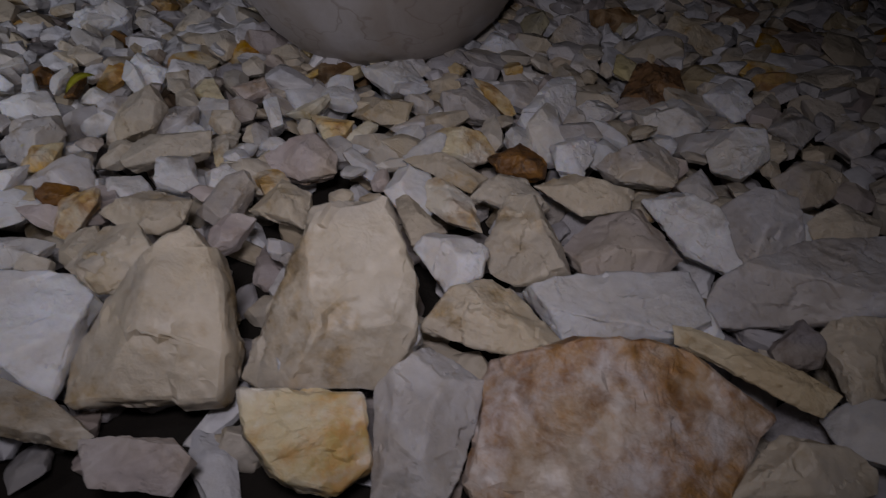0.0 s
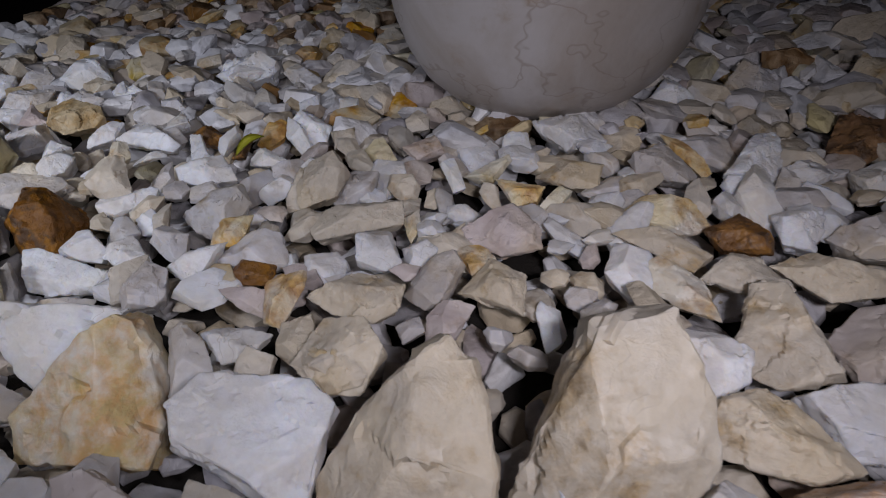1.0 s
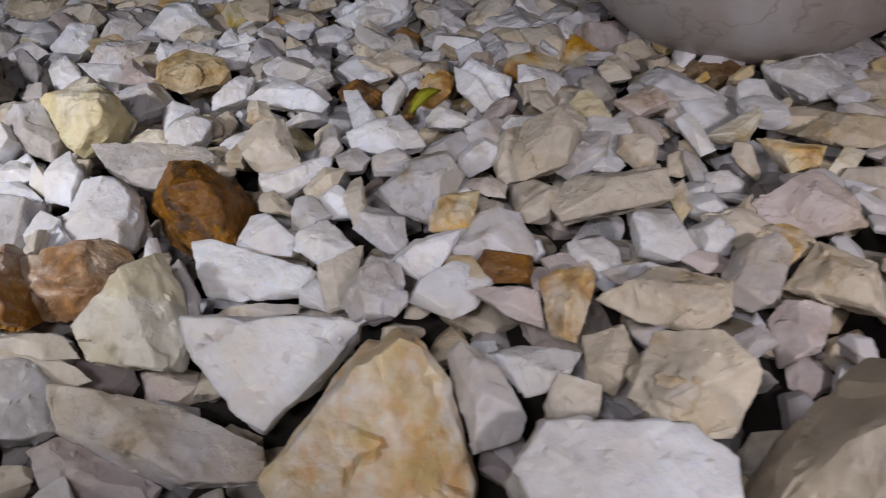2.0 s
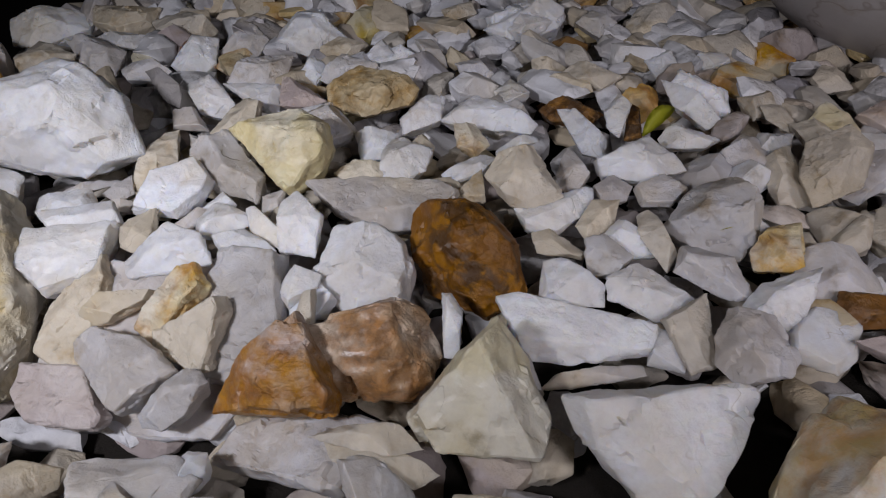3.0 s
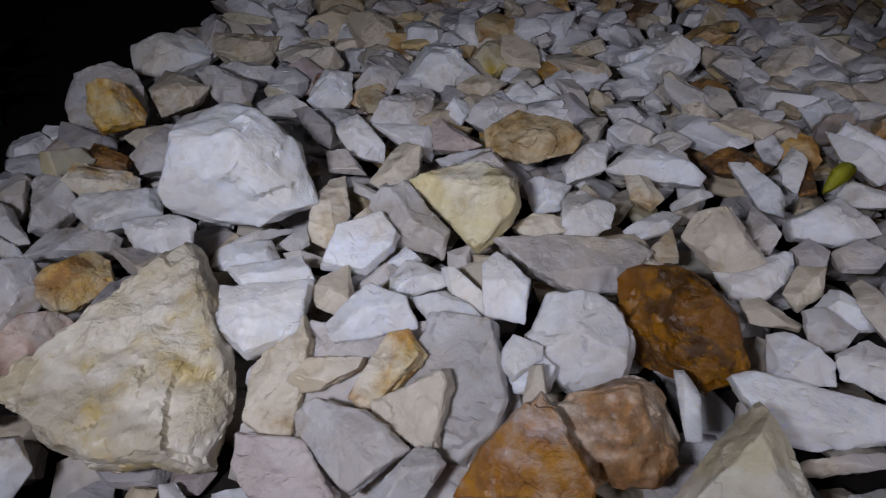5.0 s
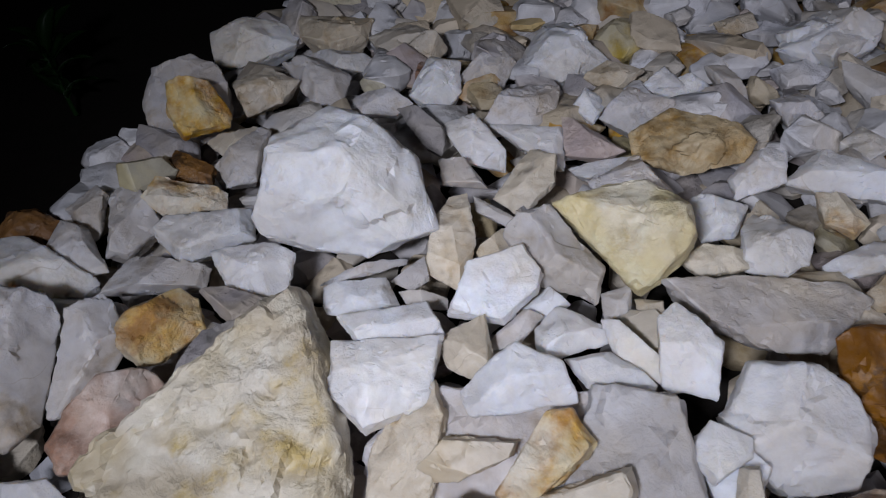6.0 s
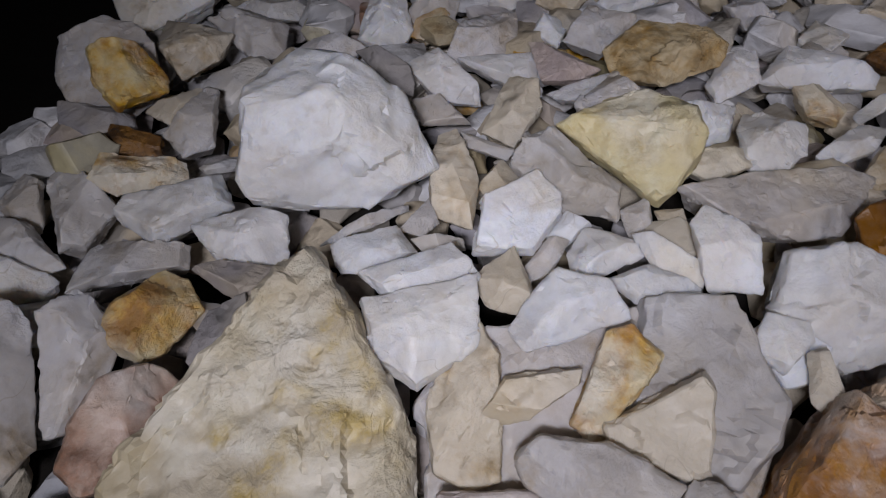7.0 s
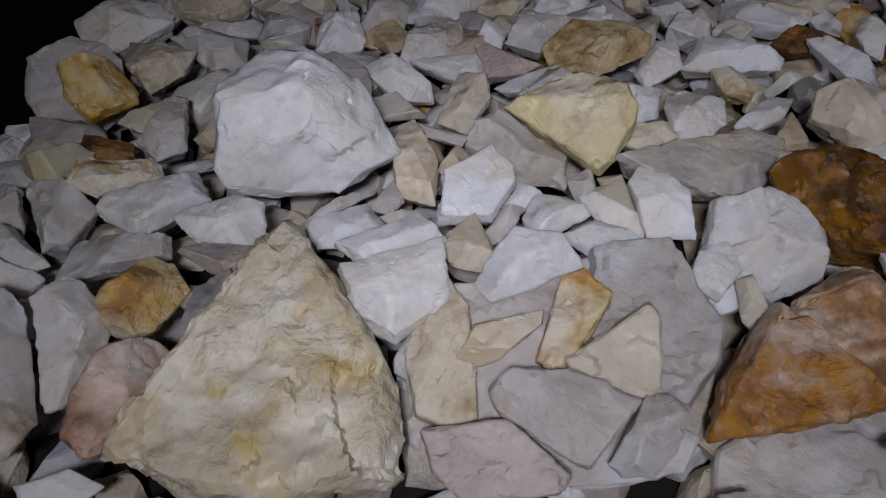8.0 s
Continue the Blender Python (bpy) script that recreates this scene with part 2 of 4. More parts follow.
def rock_bmesh(planes, size, step, rng, rough=1.0, ledge=1.0):
    bm = bmesh.new()
    for p in np.unique(cleaved(planes).round(5), axis=0):
        bm.verts.new(p)
    bmesh.ops.remove_doubles(bm, verts=bm.verts, dist=size * 0.02)
    bmesh.ops.convex_hull(bm, input=bm.verts)
    loose = [v for v in bm.verts if not v.link_faces]
    bmesh.ops.delete(bm, geom=loose, context="VERTS")
    bmesh.ops.dissolve_limit(bm, angle_limit=radians(6), verts=bm.verts, edges=bm.edges)
    bmesh.ops.bevel(bm, geom=bm.edges[:], offset=size * rng.uniform(0.008, 0.024), segments=1, affect="EDGES", clamp_overlap=True, profile=0.6)
    bmesh.ops.triangulate(bm, faces=bm.faces)
    for _ in range(5):
        long = [e for e in bm.edges if e.calc_length() > step * 1.5]
        if not long:
            break
        bmesh.ops.subdivide_edges(bm, edges=long, cuts=1)
        bmesh.ops.triangulate(bm, faces=[f for f in bm.faces if len(f.verts) > 3])
    bm.normal_update()
    off = Vector([rng.uniform(-50, 50) for _ in range(3)])
    moves = []
    for v in bm.verts:
        p = v.co / size + off
        high = 0.013 * noise.noise(p * 2.1) + 0.012 * rough * noise.fractal(p * 7.0, 1.0, 2.0, 4)
        # chipped facets: every cell of the stone's skin is a small plane, tilted its own way
        for scale, tilt in ((2.3, 0.17), (5.2, 0.16)) if rough < 1.5 else ((2.3, 0.17), (5.2, 0.19), (11.0, 0.20)):
            wob = p * scale + 0.35 * noise.noise_vector(p * scale * 0.8)
            centre = noise.voronoi(wob)[1][0]
            way = noise.cell_vector(centre * 7.3) - Vector((0.5, 0.5, 0.5))
            high += ledge * tilt * (wob - centre).dot(way) / scale
        if rough > 1.5:
            # ledges where the layers have split away
            q = Vector((p.x * 2.0, p.y * 2.7 - 0.5 * p.x, p.z * 2.2)) + 0.5 * noise.noise_vector(p * 1.4)
            high += 0.012 * (rough - 1.0) * (0.5 - 2.0 * abs(noise.fractal(q, 1.0, 2.1, 4)))
        moves.append(v.normal * size * high)
    for v, m in zip(bm.verts, moves):
        v.co += m
    bm.normal_update()
    for f in bm.faces:
        f.smooth = True
    # broken edges stay crisp
    for e in bm.edges:
        e.smooth = e.calc_face_angle(0.0) < radians(26)
    return bm


FOOT = []  # what each placed stone covers of the bed


def stone(look_of, x, y, z, turn, lean, width, sides, seed, top=0.36, step=None, facets=""):
    """One broken stone. sides: 'angle:distance' of its cleavage faces, degrees and millimetres, round its middle."""
    rng = random.Random(seed)
    w = width / 1000
    faces = [(radians(float(a)), float(d) / 1000) for a, d in (s.split(":") for s in sides.split())]
    reach = max(d for _, d in faces)
    planes = []
    for a, d in faces:
        c, s = math.cos(a), math.sin(a)
        up = rng.uniform(0.05, 0.25) if facets else rng.choice((0.08, 0.2, 0.5, 1.0, 1.6))
        for k in (up, -rng.uniform(0.25, 0.6)):
            q = math.sqrt(1 + k * k)
            planes.append((c / q, s / q, k / q, d / q))
    for cut in facets.split():
        a, slope, high = (float(v) for v in cut.split(":"))
        q = math.sqrt(1 + slope**2)
        planes.append((math.cos(radians(a)) * slope / q, math.sin(radians(a)) * slope / q, 1 / q, w * high / q))
    for k in range(0 if facets else 3):
        a, slope = rng.uniform(0, 6.28), rng.uniform(0.08, 0.6)
        q = math.sqrt(1 + slope**2)
        planes.append((math.cos(a) * slope / q, math.sin(a) * slope / q, 1 / q, w * top * rng.uniform(0.75, 1.1) / q))
    planes.append((0, 0, -1, w * 0.5))
    size = max(w, 0.6 * reach)
    bm = rock_bmesh(np.array(planes), size, step or (0.004 if look_of == "T" else max(0.003, size / 24)), rng, 1.7 if look_of == "T" else 1.9 if look_of in "BD" else 1.0, 0.85 if look_of == "T" else 0.8 if look_of in "BD" else 1.0)
    name = "brown_stone" if look_of == "B" else "dark_stone" if look_of == "D" else "quartz_stone"
    mesh = bpy.data.meshes.new(name)
    bm.to_mesh(mesh)
    bm.free()
    mesh.materials.append(STONE[look_of])
    ob = new(name, mesh)
    ob.matrix_world = pose(x, y, z, lean, 0, turn)
    big = "large" if w > 0.08 else "fist-sized" if w > 0.05 else "small"
    shape = "boulder" if w > 0.12 else "sliver" if reach > 1.3 * w else "chunk" if top > 0.3 else "slab"
    tagged(ob, f"{big} {WORDS[look_of]} {shape} in the loose stone bed", "stone", "loose stones of the bed")
    FOOT.append((x, y, reach * (1.18 if w > 0.1 else 1.0)))
    return ob

stone("W", -1.068, 0.970, 0.062, 2, 46, 141, "-171:74 -106:64 -68:75 15:71 48:59 70:62 119:64 166:64", 1, facets="200:0.12:0.34 -95:0.75:0.42 5:0.75:0.46 -28:0.5:0.40 95:1.1:0.52 45:0.9:0.5")
stone("G", -1.047, 0.914, 0.010, 12, 22, 15, "-167:54 -85:7 -32:42 97:4", 2)
stone("Y", -0.815, 0.919, 0.042, -27, 40, 94, "-118:39 -42:45 -26:40 -7:40 29:40 74:38 118:43 131:51", 3, facets="100:0.8:0.42 -120:0.2:0.32 -20:0.55:0.44 -60:0.4:0.38")
stone("G", -0.888, 0.910, 0.031, -20, 38, 70, "-131:27 -92:32 -1:44 54:23 105:38 154:41", 4)
stone("C", -0.973, 0.942, 0.020, 2, 22, 39, "-121:41 -21:24 5:21 100:48 164:18 172:20", 5)
stone("O", -1.258, 1.132, 0.044, 28, 45, 64, "-166:31 -93:32 -22:37 13:28 69:29 94:33 167:30", 6, facets="190:0.5:0.4 -10:0.8:0.45 -80:0.3:0.42")
stone("G", -1.291, 1.185, 0.019, 28, 40, 105, "-111:54 -81:52 -18:48 9:48 44:50 92:53 148:51 177:54", 7)
stone("B", -1.257, 1.068, 0.010, 25, 22, 34, "-165:22 -114:21 -24:28 43:12 135:25", 8)
stone("C", -1.214, 1.100, 0.020, 21, 22, 28, "-144:21 -68:11 55:26 89:13", 9)
stone("G", -1.196, 1.069, 0.020, 20, 22, 44, "-164:29 -93:33 -24:22 50:42 121:14", 10)
stone("O", -1.237, 1.003, 0.022, 32, 35, 56, "-157:27 -105:17 -32:42 56:17 125:34", 11)
stone("B", -1.389, 0.974, 0.010, 37, 22, 46, "-142:24 -116:24 -35:30 30:24 70:25 140:26", 12)
stone("G", -1.339, 0.998, 0.010, 33, 22, 37, "-170:15 -101:33 -29:18 22:27 115:19", 13)
stone("G", -1.325, 0.946, 0.010, 35, 22, 37, "-169:22 -111:29 2:16 44:24 138:28", 14)
stone("G", -1.283, 0.986, 0.010, 30, 22, 50, "-116:43 -62:26 8:19 80:46 163:26", 15)
stone("W", -1.199, 0.949, 0.020, 26, 22, 49, "-161:33 -89:21 -9:45 76:25 128:43", 16)
stone("W", -1.142, 0.900, 0.020, 23, 22, 51, "-172:25 -101:27 -24:34 38:35 80:27", 17)
stone("G", -1.235, 0.911, 0.010, 31, 22, 39, "-112:17 -36:46 53:16 133:35", 18)
stone("W", -1.344, 0.916, 0.010, 38, 22, 63, "-129:33 -74:46 27:20 73:43 160:50", 19)
stone("G", -1.297, 0.800, 0.024, 55, 30, 105, "-147:60 -96:50 -46:25 -15:40 34:60 144:30", 20)
stone("G", -1.248, 0.814, 0.021, 49, 30, 75, "-117:43 -81:23 -61:23 -6:33 78:46 140:23", 21)
stone("O", -1.209, 0.845, 0.015, 42, 40, 52, "-162:31 -118:29 -81:26 -17:37 17:39 87:24 116:27 162:31", 22, facets="-60:0.35:0.38 120:0.5:0.42 30:0.7:0.46")
stone("D", -1.136, 0.858, 0.025, 25, 22, 30, "-159:19 -146:17 -84:15 53:13 83:23", 23)
stone("D", -1.155, 0.813, 0.025, 31, 22, 27, "-165:27 -73:11 -22:24 81:20 127:13", 24)
stone("R", -1.218, 0.768, 0.013, 52, 35, 54, "-134:42 -82:21 -22:45 14:41 59:29 103:24 118:26 169:43", 25, facets="-30:0.6:0.42 150:0.4:0.40 60:0.3:0.38")
stone("W", -1.045, 0.871, 0.020, 13, 22, 33, "-180:30 -107:18 -81:18 14:27 85:16", 26)
stone("W", -1.014, 0.835, 0.025, 10, 22, 36, "-150:29 -107:18 -70:27 20:33 91:16", 27, facets="90:0.5:0.4 -90:0.6:0.45")
stone("W", -1.017, 0.792, 0.010, 12, 22, 67, "-145:34 -78:28 -21:35 82:35 171:41", 28, facets="-80:0.15:0.3 90:0.3:0.4")
stone("C", -0.958, 0.820, 0.020, 1, 22, 37, "-161:19 -119:20 -57:25 8:19 116:17", 29)
stone("W", -0.920, 0.790, 0.020, -6, 22, 47, "-150:43 -77:21 23:35 72:24 134:24", 30)
stone("G", -1.007, 0.906, 0.010, 7, 22, 18, "-122:14 -63:14 6:15 124:5", 31)
stone("G", -0.995, 0.877, 0.010, 6, 22, 15, "-147:14 -97:9 4:23 77:7", 32)
stone("W", -0.934, 0.875, 0.026, -3, 22, 53, "-99:31 -44:27 -17:33 39:37 109:25 163:29", 33, facets="-60:0.1:0.28")
stone("C", -0.934, 0.937, 0.010, -2, 22, 21, "-138:18 -50:13 31:18 131:11", 34)
stone("C", -0.905, 1.016, 0.020, -5, 22, 41, "-124:33 -41:24 -1:29 66:38 153:17", 35)
stone("G", -0.965, 1.043, 0.010, 1, 22, 29, "-171:22 -99:15 31:12 85:17", 36)
stone("W", -0.955, 1.094, 0.010, 0, 22, 41, "-151:18 -107:24 3:34 34:24 95:33", 37)
stone("G", -0.933, 0.983, 0.010, -2, 22, 11, "-170:19 -119:8 -44:22 60:5", 38)
stone("W", -0.900, 1.083, 0.010, -5, 22, 41, "-127:3 -121:3 0:39 88:26", 39)
stone("D", -1.010, 1.099, 0.025, 5, 22, 27, "-152:7 -124:15 -6:26 42:18 93:32", 40)
stone("W", -0.877, 0.833, 0.020, -12, 22, 38, "-167:30 -103:25 -62:16 34:23 72:15 147:24", 41)
stone("W", -0.895, 0.870, 0.010, -8, 22, 20, "-117:14 -54:11 54:13 137:10", 42)
stone("G", -0.919, 0.844, 0.010, -5, 22, 17, "-178:21 -76:13 -37:9 75:18 136:9", 43)
stone("W", -0.837, 0.814, 0.020, -19, 22, 19, "-148:14 -110:9 2:23 60:11 95:21", 44)
stone("W", -0.854, 0.796, 0.020, -18, 22, 27, "-128:21 -83:13 -20:31 72:13 114:16", 45)
stone("W", -0.801, 0.808, 0.030, -25, 30, 40, "-159:20 -82:31 11:22 63:21 154:31", 46)
stone("C", -0.816, 0.856, 0.010, -20, 22, 18, "-149:7 -56:13 14:11 103:14", 47)
stone("G", -0.840, 0.869, 0.010, -16, 22, 22, "-163:11 -72:17 7:12 122:12", 48)
stone("O", -0.753, 0.914, 0.010, -23, 22, 28, "-111:18 -60:13 21:28 97:14 145:19", 49)
stone("W", -0.738, 0.968, 0.010, -22, 22, 46, "-147:21 -65:22 -9:21 87:21 146:29", 50)
stone("W", -0.703, 0.922, 0.020, -27, 22, 53, "-160:27 -91:30 -37:27 5:26 83:24 173:31", 51)
stone("W", -0.685, 1.027, 0.010, -24, 22, 41, "-150:27 -52:17 13:26 102:28 159:19", 52)
stone("K", -0.741, 1.056, 0.030, -18, 30, 64, "-164:60 -102:36 -66:32 -20:50 51:44 84:30 136:44", 53)
stone("P", -0.833, 1.089, 0.020, -10, 22, 39, "-167:30 -92:28 -63:31 57:5 59:5", 54)
stone("W", -0.807, 1.038, 0.010, -13, 22, 28, "-127:37 -91:11 -35:52 68:18 103:17", 55)
stone("G", -0.903, 1.165, 0.010, -4, 22, 57, "-90:31 -48:33 -6:41 95:27 151:24", 56)
stone("W", -1.002, 1.211, 0.010, 3, 22, 56, "-137:30 -39:30 -1:32 76:45 154:26", 57)
stone("G", -0.939, 1.258, 0.010, -1, 22, 53, "-149:38 -89:37 -21:31 39:31 141:19", 58)
stone("W", -0.845, 1.287, 0.010, -7, 22, 87, "-99:45 -68:43 39:35 95:47 158:44", 59)
stone("W", -0.827, 1.160, 0.010, -9, 22, 30, "-131:15 -25:16 53:17 153:17", 60)
stone("C", -0.792, 1.216, 0.010, -11, 22, 40, "-122:20 -42:17 74:22 133:24", 61)
stone("W", -0.737, 1.201, 0.010, -15, 22, 34, "-116:17 -45:23 45:15 143:18", 62)
stone("G", -0.778, 1.137, 0.010, -13, 22, 45, "-115:25 -43:19 78:24 143:28", 63)
stone("G", -1.066, 1.184, 0.010, 8, 22, 30, "-152:25 -100:17 -61:26 42:25 83:15", 64)
stone("G", -1.150, 1.236, 0.010, 13, 22, 59, "-156:21 -97:37 -24:41 48:31 88:38", 65)
stone("W", -1.125, 1.292, 0.010, 11, 22, 28, "-143:28 -108:15 -1:59 71:14", 66)
stone("C", -1.203, 1.199, 0.020, 17, 22, 55, "-168:32 -74:23 -44:25 52:34 107:34", 67)
stone("W", -1.253, 1.346, 0.010, 17, 22, 71, "-120:48 -72:27 -26:53 65:45 101:44 172:63", 68)
stone("C", -1.146, 1.362, 0.010, 11, 22, 64, "-129:30 -74:28 -20:45 77:33 174:52", 69)
stone("C", -1.044, 1.318, 0.010, 5, 22, 62, "-153:35 -112:29 -38:48 46:31 100:37", 70)
stone("W", -0.796, 0.735, 0.020, -33, 22, 30, "-119:16 -27:13 18:19 96:18 173:16", 71)
stone("T", -1.108, 0.741, -0.004, 11, 16, 191, "-139:86 -119:73 -105:72 -28:82 -2:69 10:70 120:85 127:79", 73, facets="-100:0.06:0.17 -20:0.85:0.40")
stone("G", -0.846, 0.718, -0.010, -40, 24, 110, "-163:48 -126:51 -70:51 -18:46 10:43 42:44 114:69", 74, facets="-60:0.08:0.16")
stone("O", -0.906, 0.736, 0.004, -28, 36, 49, "-121:36 -92:37 -24:17 -13:21 57:38 113:36 171:16 171:16", 75, facets="120:0.4:0.4 -60:0.5:0.42")
stone("C", -0.879, 0.701, -0.001, -37, 32, 67, "-141:38 -88:25 -42:30 14:24 55:37 140:23", 76, facets="-90:0.15:0.2")
stone("C", -0.959, 0.740, -0.000, -18, 34, 44, "-112:25 -71:13 -50:11 -11:29 103:15 149:20", 77, facets="80:0.1:0.3 -90:0.8:0.4")
stone("G", -0.916, 0.720, -0.025, -23, 22, 163, "-163:117 -123:110 -78:82 -18:100 -16:101 34:119 107:82 109:81 154:106", 78, facets="-90:0.1:0.08 30:0.15:0.10")
stone("G", -0.941, 0.679, -0.004, -28, 28, 64, "-152:35 -114:22 -97:30 -29:41 74:31 99:28 148:40", 79, facets="-120:0.15:0.2 60:0.3:0.26")
stone("G", -0.886, 0.645, -0.009, -43, 26, 37, "-106:32 -66:24 -21:16 1:16 80:30 112:27 171:16", 80)
stone("C", -0.786, 0.702, 0.020, -39, 22, 18, "-161:10 -114:15 -9:13 35:8 131:22", 83)
stone("W", -0.793, 0.741, 0.010, -35, 22, 24, "-144:14 -28:10 60:17 142:16", 84)
stone("W", -1.253, 0.716, 0.000, 32, 22, 18, "-134:10 -92:19 22:10 68:8 171:22", 85)
stone("B", -0.646, 0.782, 0.014, -30, 48, 101, "-148:48 -95:55 -39:68 26:47 54:39 83:40 110:46 150:64", 87, facets="90:0.9:0.5 -60:0.35:0.38 170:0.6:0.42 20:0.6:0.42 -110:0.8:0.46")
stone("W", -0.738, 0.762, 0.009, -19, 42, 89, "-150:42 -123:41 -65:44 -2:43 29:40 62:40 105:42 170:43", 88, facets="-80:0.3:0.32 60:0.5:0.36 160:0.5:0.38")
stone("W", -0.785, 0.732, 0.010, 16, 22, 34, "-102:21 -46:21 28:13 139:15 179:22", 89)
stone("G", -0.727, 0.856, 0.010, 7, 22, 55, "-148:44 -124:31 -100:29 -50:50 45:57 79:30 86:32", 90, facets="80:0.15:0.22 -90:0.7:0.4")
stone("W", -0.666, 0.691, 0.010, 2, 22, 17, "-96:28 -10:8 25:14 84:29 177:8", 91)
stone("Q", -0.726, 0.673, 0.003, 17, 40, 86, "-150:54 -110:39 -55:50 -31:50 15:49 56:44 91:38 131:63", 92, facets="-60:0.3:0.36 120:0.45:0.40 10:0.9:0.5 -140:0.6:0.42")
stone("S", -0.796, 0.645, 0.010, -15, 36, 91, "-81:27 -7:49 40:35 142:35 159:39", 93, facets="100:0.5:0.4 -80:0.3:0.36 200:0.6:0.42")
stone("Y", -0.643, 0.623, 0.007, -1, 38, 106, "-150:58 -94:44 -12:48 21:37 27:38 129:39 139:38", 94, facets="-130:0.25:0.32 15:0.9:0.42")
stone("G", -0.621, 0.648, 0.000, -4, 22, 28, "-144:11 -14:26 17:17 39:17 162:26", 95)
stone("W", -0.565, 0.685, 0.002, -12, 22, 53, "-147:48 -92:30 -76:29 -11:63 82:20 116:48", 96, facets="90:0.06:0.24 -90:0.9:0.5")
stone("W", -0.496, 0.662, 0.000, -22, 22, 28, "-178:14 -90:17 3:15 79:15", 97)
stone("W", -0.519, 0.584, -0.003, 28, 38, 116, "-164:50 -144:53 -69:40 -63:41 -41:60 65:38 70:38 179:60", 98, facets="60:0.05:0.24 200:0.9:0.45")
stone("G", -0.556, 0.650, -0.010, -14, 22, 14, "-82:13 -72:9 3:42 109:5 142:21", 99)
stone("W", -0.559, 0.733, 0.010, -11, 22, 42, "-100:25 -86:23 1:30 62:15 104:25 176:28", 100)
stone("W", -0.495, 0.717, 0.010, -19, 22, 41, "-164:37 -108:24 -70:28 -5:38 61:17 131:30", 101)
stone("C", -0.479, 0.669, 0.010, -23, 22, 38, "-143:15 -56:32 15:19 137:21", 102)
stone("G", -0.441, 0.725, 0.020, -24, 22, 38, "-107:17 -68:27 32:22 89:20 174:32", 103)
stone("G", -0.521, 0.762, 0.010, -14, 22, 37, "-171:21 -89:20 -33:17 57:15 105:21", 104)
stone("C", -0.564, 0.786, 0.010, -9, 22, 24, "-161:21 -96:14 -24:28 55:8 83:13", 105)
stone("G", -0.415, 0.802, 0.015, -22, 22, 76, "-114:36 -96:37 -28:45 2:44 48:48 120:39 156:33", 106)
stone("O", -0.374, 0.753, 0.020, -28, 22, 42, "-163:24 -73:24 15:21 113:23 157:17", 107)
stone("W", -0.401, 0.689, 0.020, -30, 22, 45, "-93:23 -2:23 128:19 159:19", 108)
stone("G", -0.436, 0.643, 0.020, -30, 22, 55, "-166:31 -120:34 -56:27 -11:29 40:24 101:30 175:31", 109)
stone("C", -0.520, 0.813, 0.010, -13, 22, 30, "-145:21 -49:13 -9:16 95:25 154:16", 110)
stone("W", -0.497, 0.785, 0.010, -16, 22, 31, "-129:17 -76:21 18:21 65:14 145:21", 111)
stone("C", -0.478, 0.776, 0.020, -18, 22, 21, "-159:12 -140:11 -18:25 29:12 120:35", 112)
stone("C", -0.585, 0.862, 0.030, -6, 30, 55, "-140:30 -100:31 -62:37 30:26 100:33 150:37", 113)
stone("W", -0.558, 0.833, 0.010, -9, 22, 43, "-154:36 -100:30 -45:22 -1:40 112:16", 114)
stone("O", -0.629, 0.967, 0.010, -1, 22, 32, "-176:18 -124:17 -50:19 28:15 86:23", 115)
stone("W", -0.575, 0.957, 0.010, -6, 22, 16, "-157:33 -64:5 56:30 110:10", 116)
stone("W", -0.636, 0.911, 0.010, -1, 22, 26, "-161:31 -81:13 -49:17 56:23 113:12", 117)
stone("C", -0.636, 0.879, 0.010, -1, 22, 25, "-142:15 -94:18 2:13 132:6", 118)
stone("W", -0.604, 1.023, 0.010, -3, 22, 45, "-107:26 -99:23 -32:58 58:16 133:35", 119)
stone("W", -0.504, 0.969, 0.010, -11, 22, 29, "-152:11 -106:25 -7:30 41:16 92:35", 120)
stone("W", -0.455, 0.898, 0.020, -16, 22, 51, "-147:48 -93:29 -64:27 53:27 126:23", 121)
stone("G", -0.526, 0.903, 0.010, -10, 22, 32, "-178:18 -97:30 -28:20 30:11 163:15", 122)
stone("G", -0.493, 0.863, 0.010, -14, 22, 30, "-148:18 -76:16 -16:17 56:15 135:13", 123)
stone("G", -0.447, 0.856, 0.010, -18, 22, 34, "-151:25 -81:19 -34:20 60:19 126:15", 124)
stone("C", -0.473, 1.091, 0.020, -11, 22, 33, "-105:16 -52:28 68:16 128:25", 125)
stone("B", -0.507, 1.024, 0.010, -10, 22, 36, "-139:28 -93:18 -46:32 59:16 110:20", 126)
stone("W", -0.459, 0.989, 0.020, -13, 22, 26, "-169:15 -129:22 -14:11 41:22 150:16", 127)
stone("B", -0.438, 0.997, 0.010, -15, 22, 18, "-73:29 7:9 42:18 178:7", 128)
stone("W", -0.359, 1.025, 0.010, -19, 22, 30, "-155:23 -124:17 -56:41 39:15 63:13", 129)
stone("W", -0.387, 0.955, 0.010, -19, 22, 35, "-151:33 -82:18 -46:25 71:11 143:23", 130)
stone("W", -0.527, 1.287, 0.010, -6, 22, 75, "-116:42 -59:36 -13:58 67:39 139:37", 131)
stone("C", -0.246, 0.936, 0.010, -28, 22, 30, "-136:15 -102:13 0:33 58:18 112:29", 132)
stone("C", -0.312, 0.864, 0.010, -27, 22, 36, "-166:21 -139:26 -55:34 26:13 136:34", 133)
stone("W", -0.313, 0.909, 0.010, -25, 22, 35, "-160:24 -39:10 -5:17 102:29 165:22", 134)
stone("G", -0.238, 0.858, 0.010, -32, 22, 47, "-161:28 -107:31 -34:20 18:28 107:33 164:26", 135)
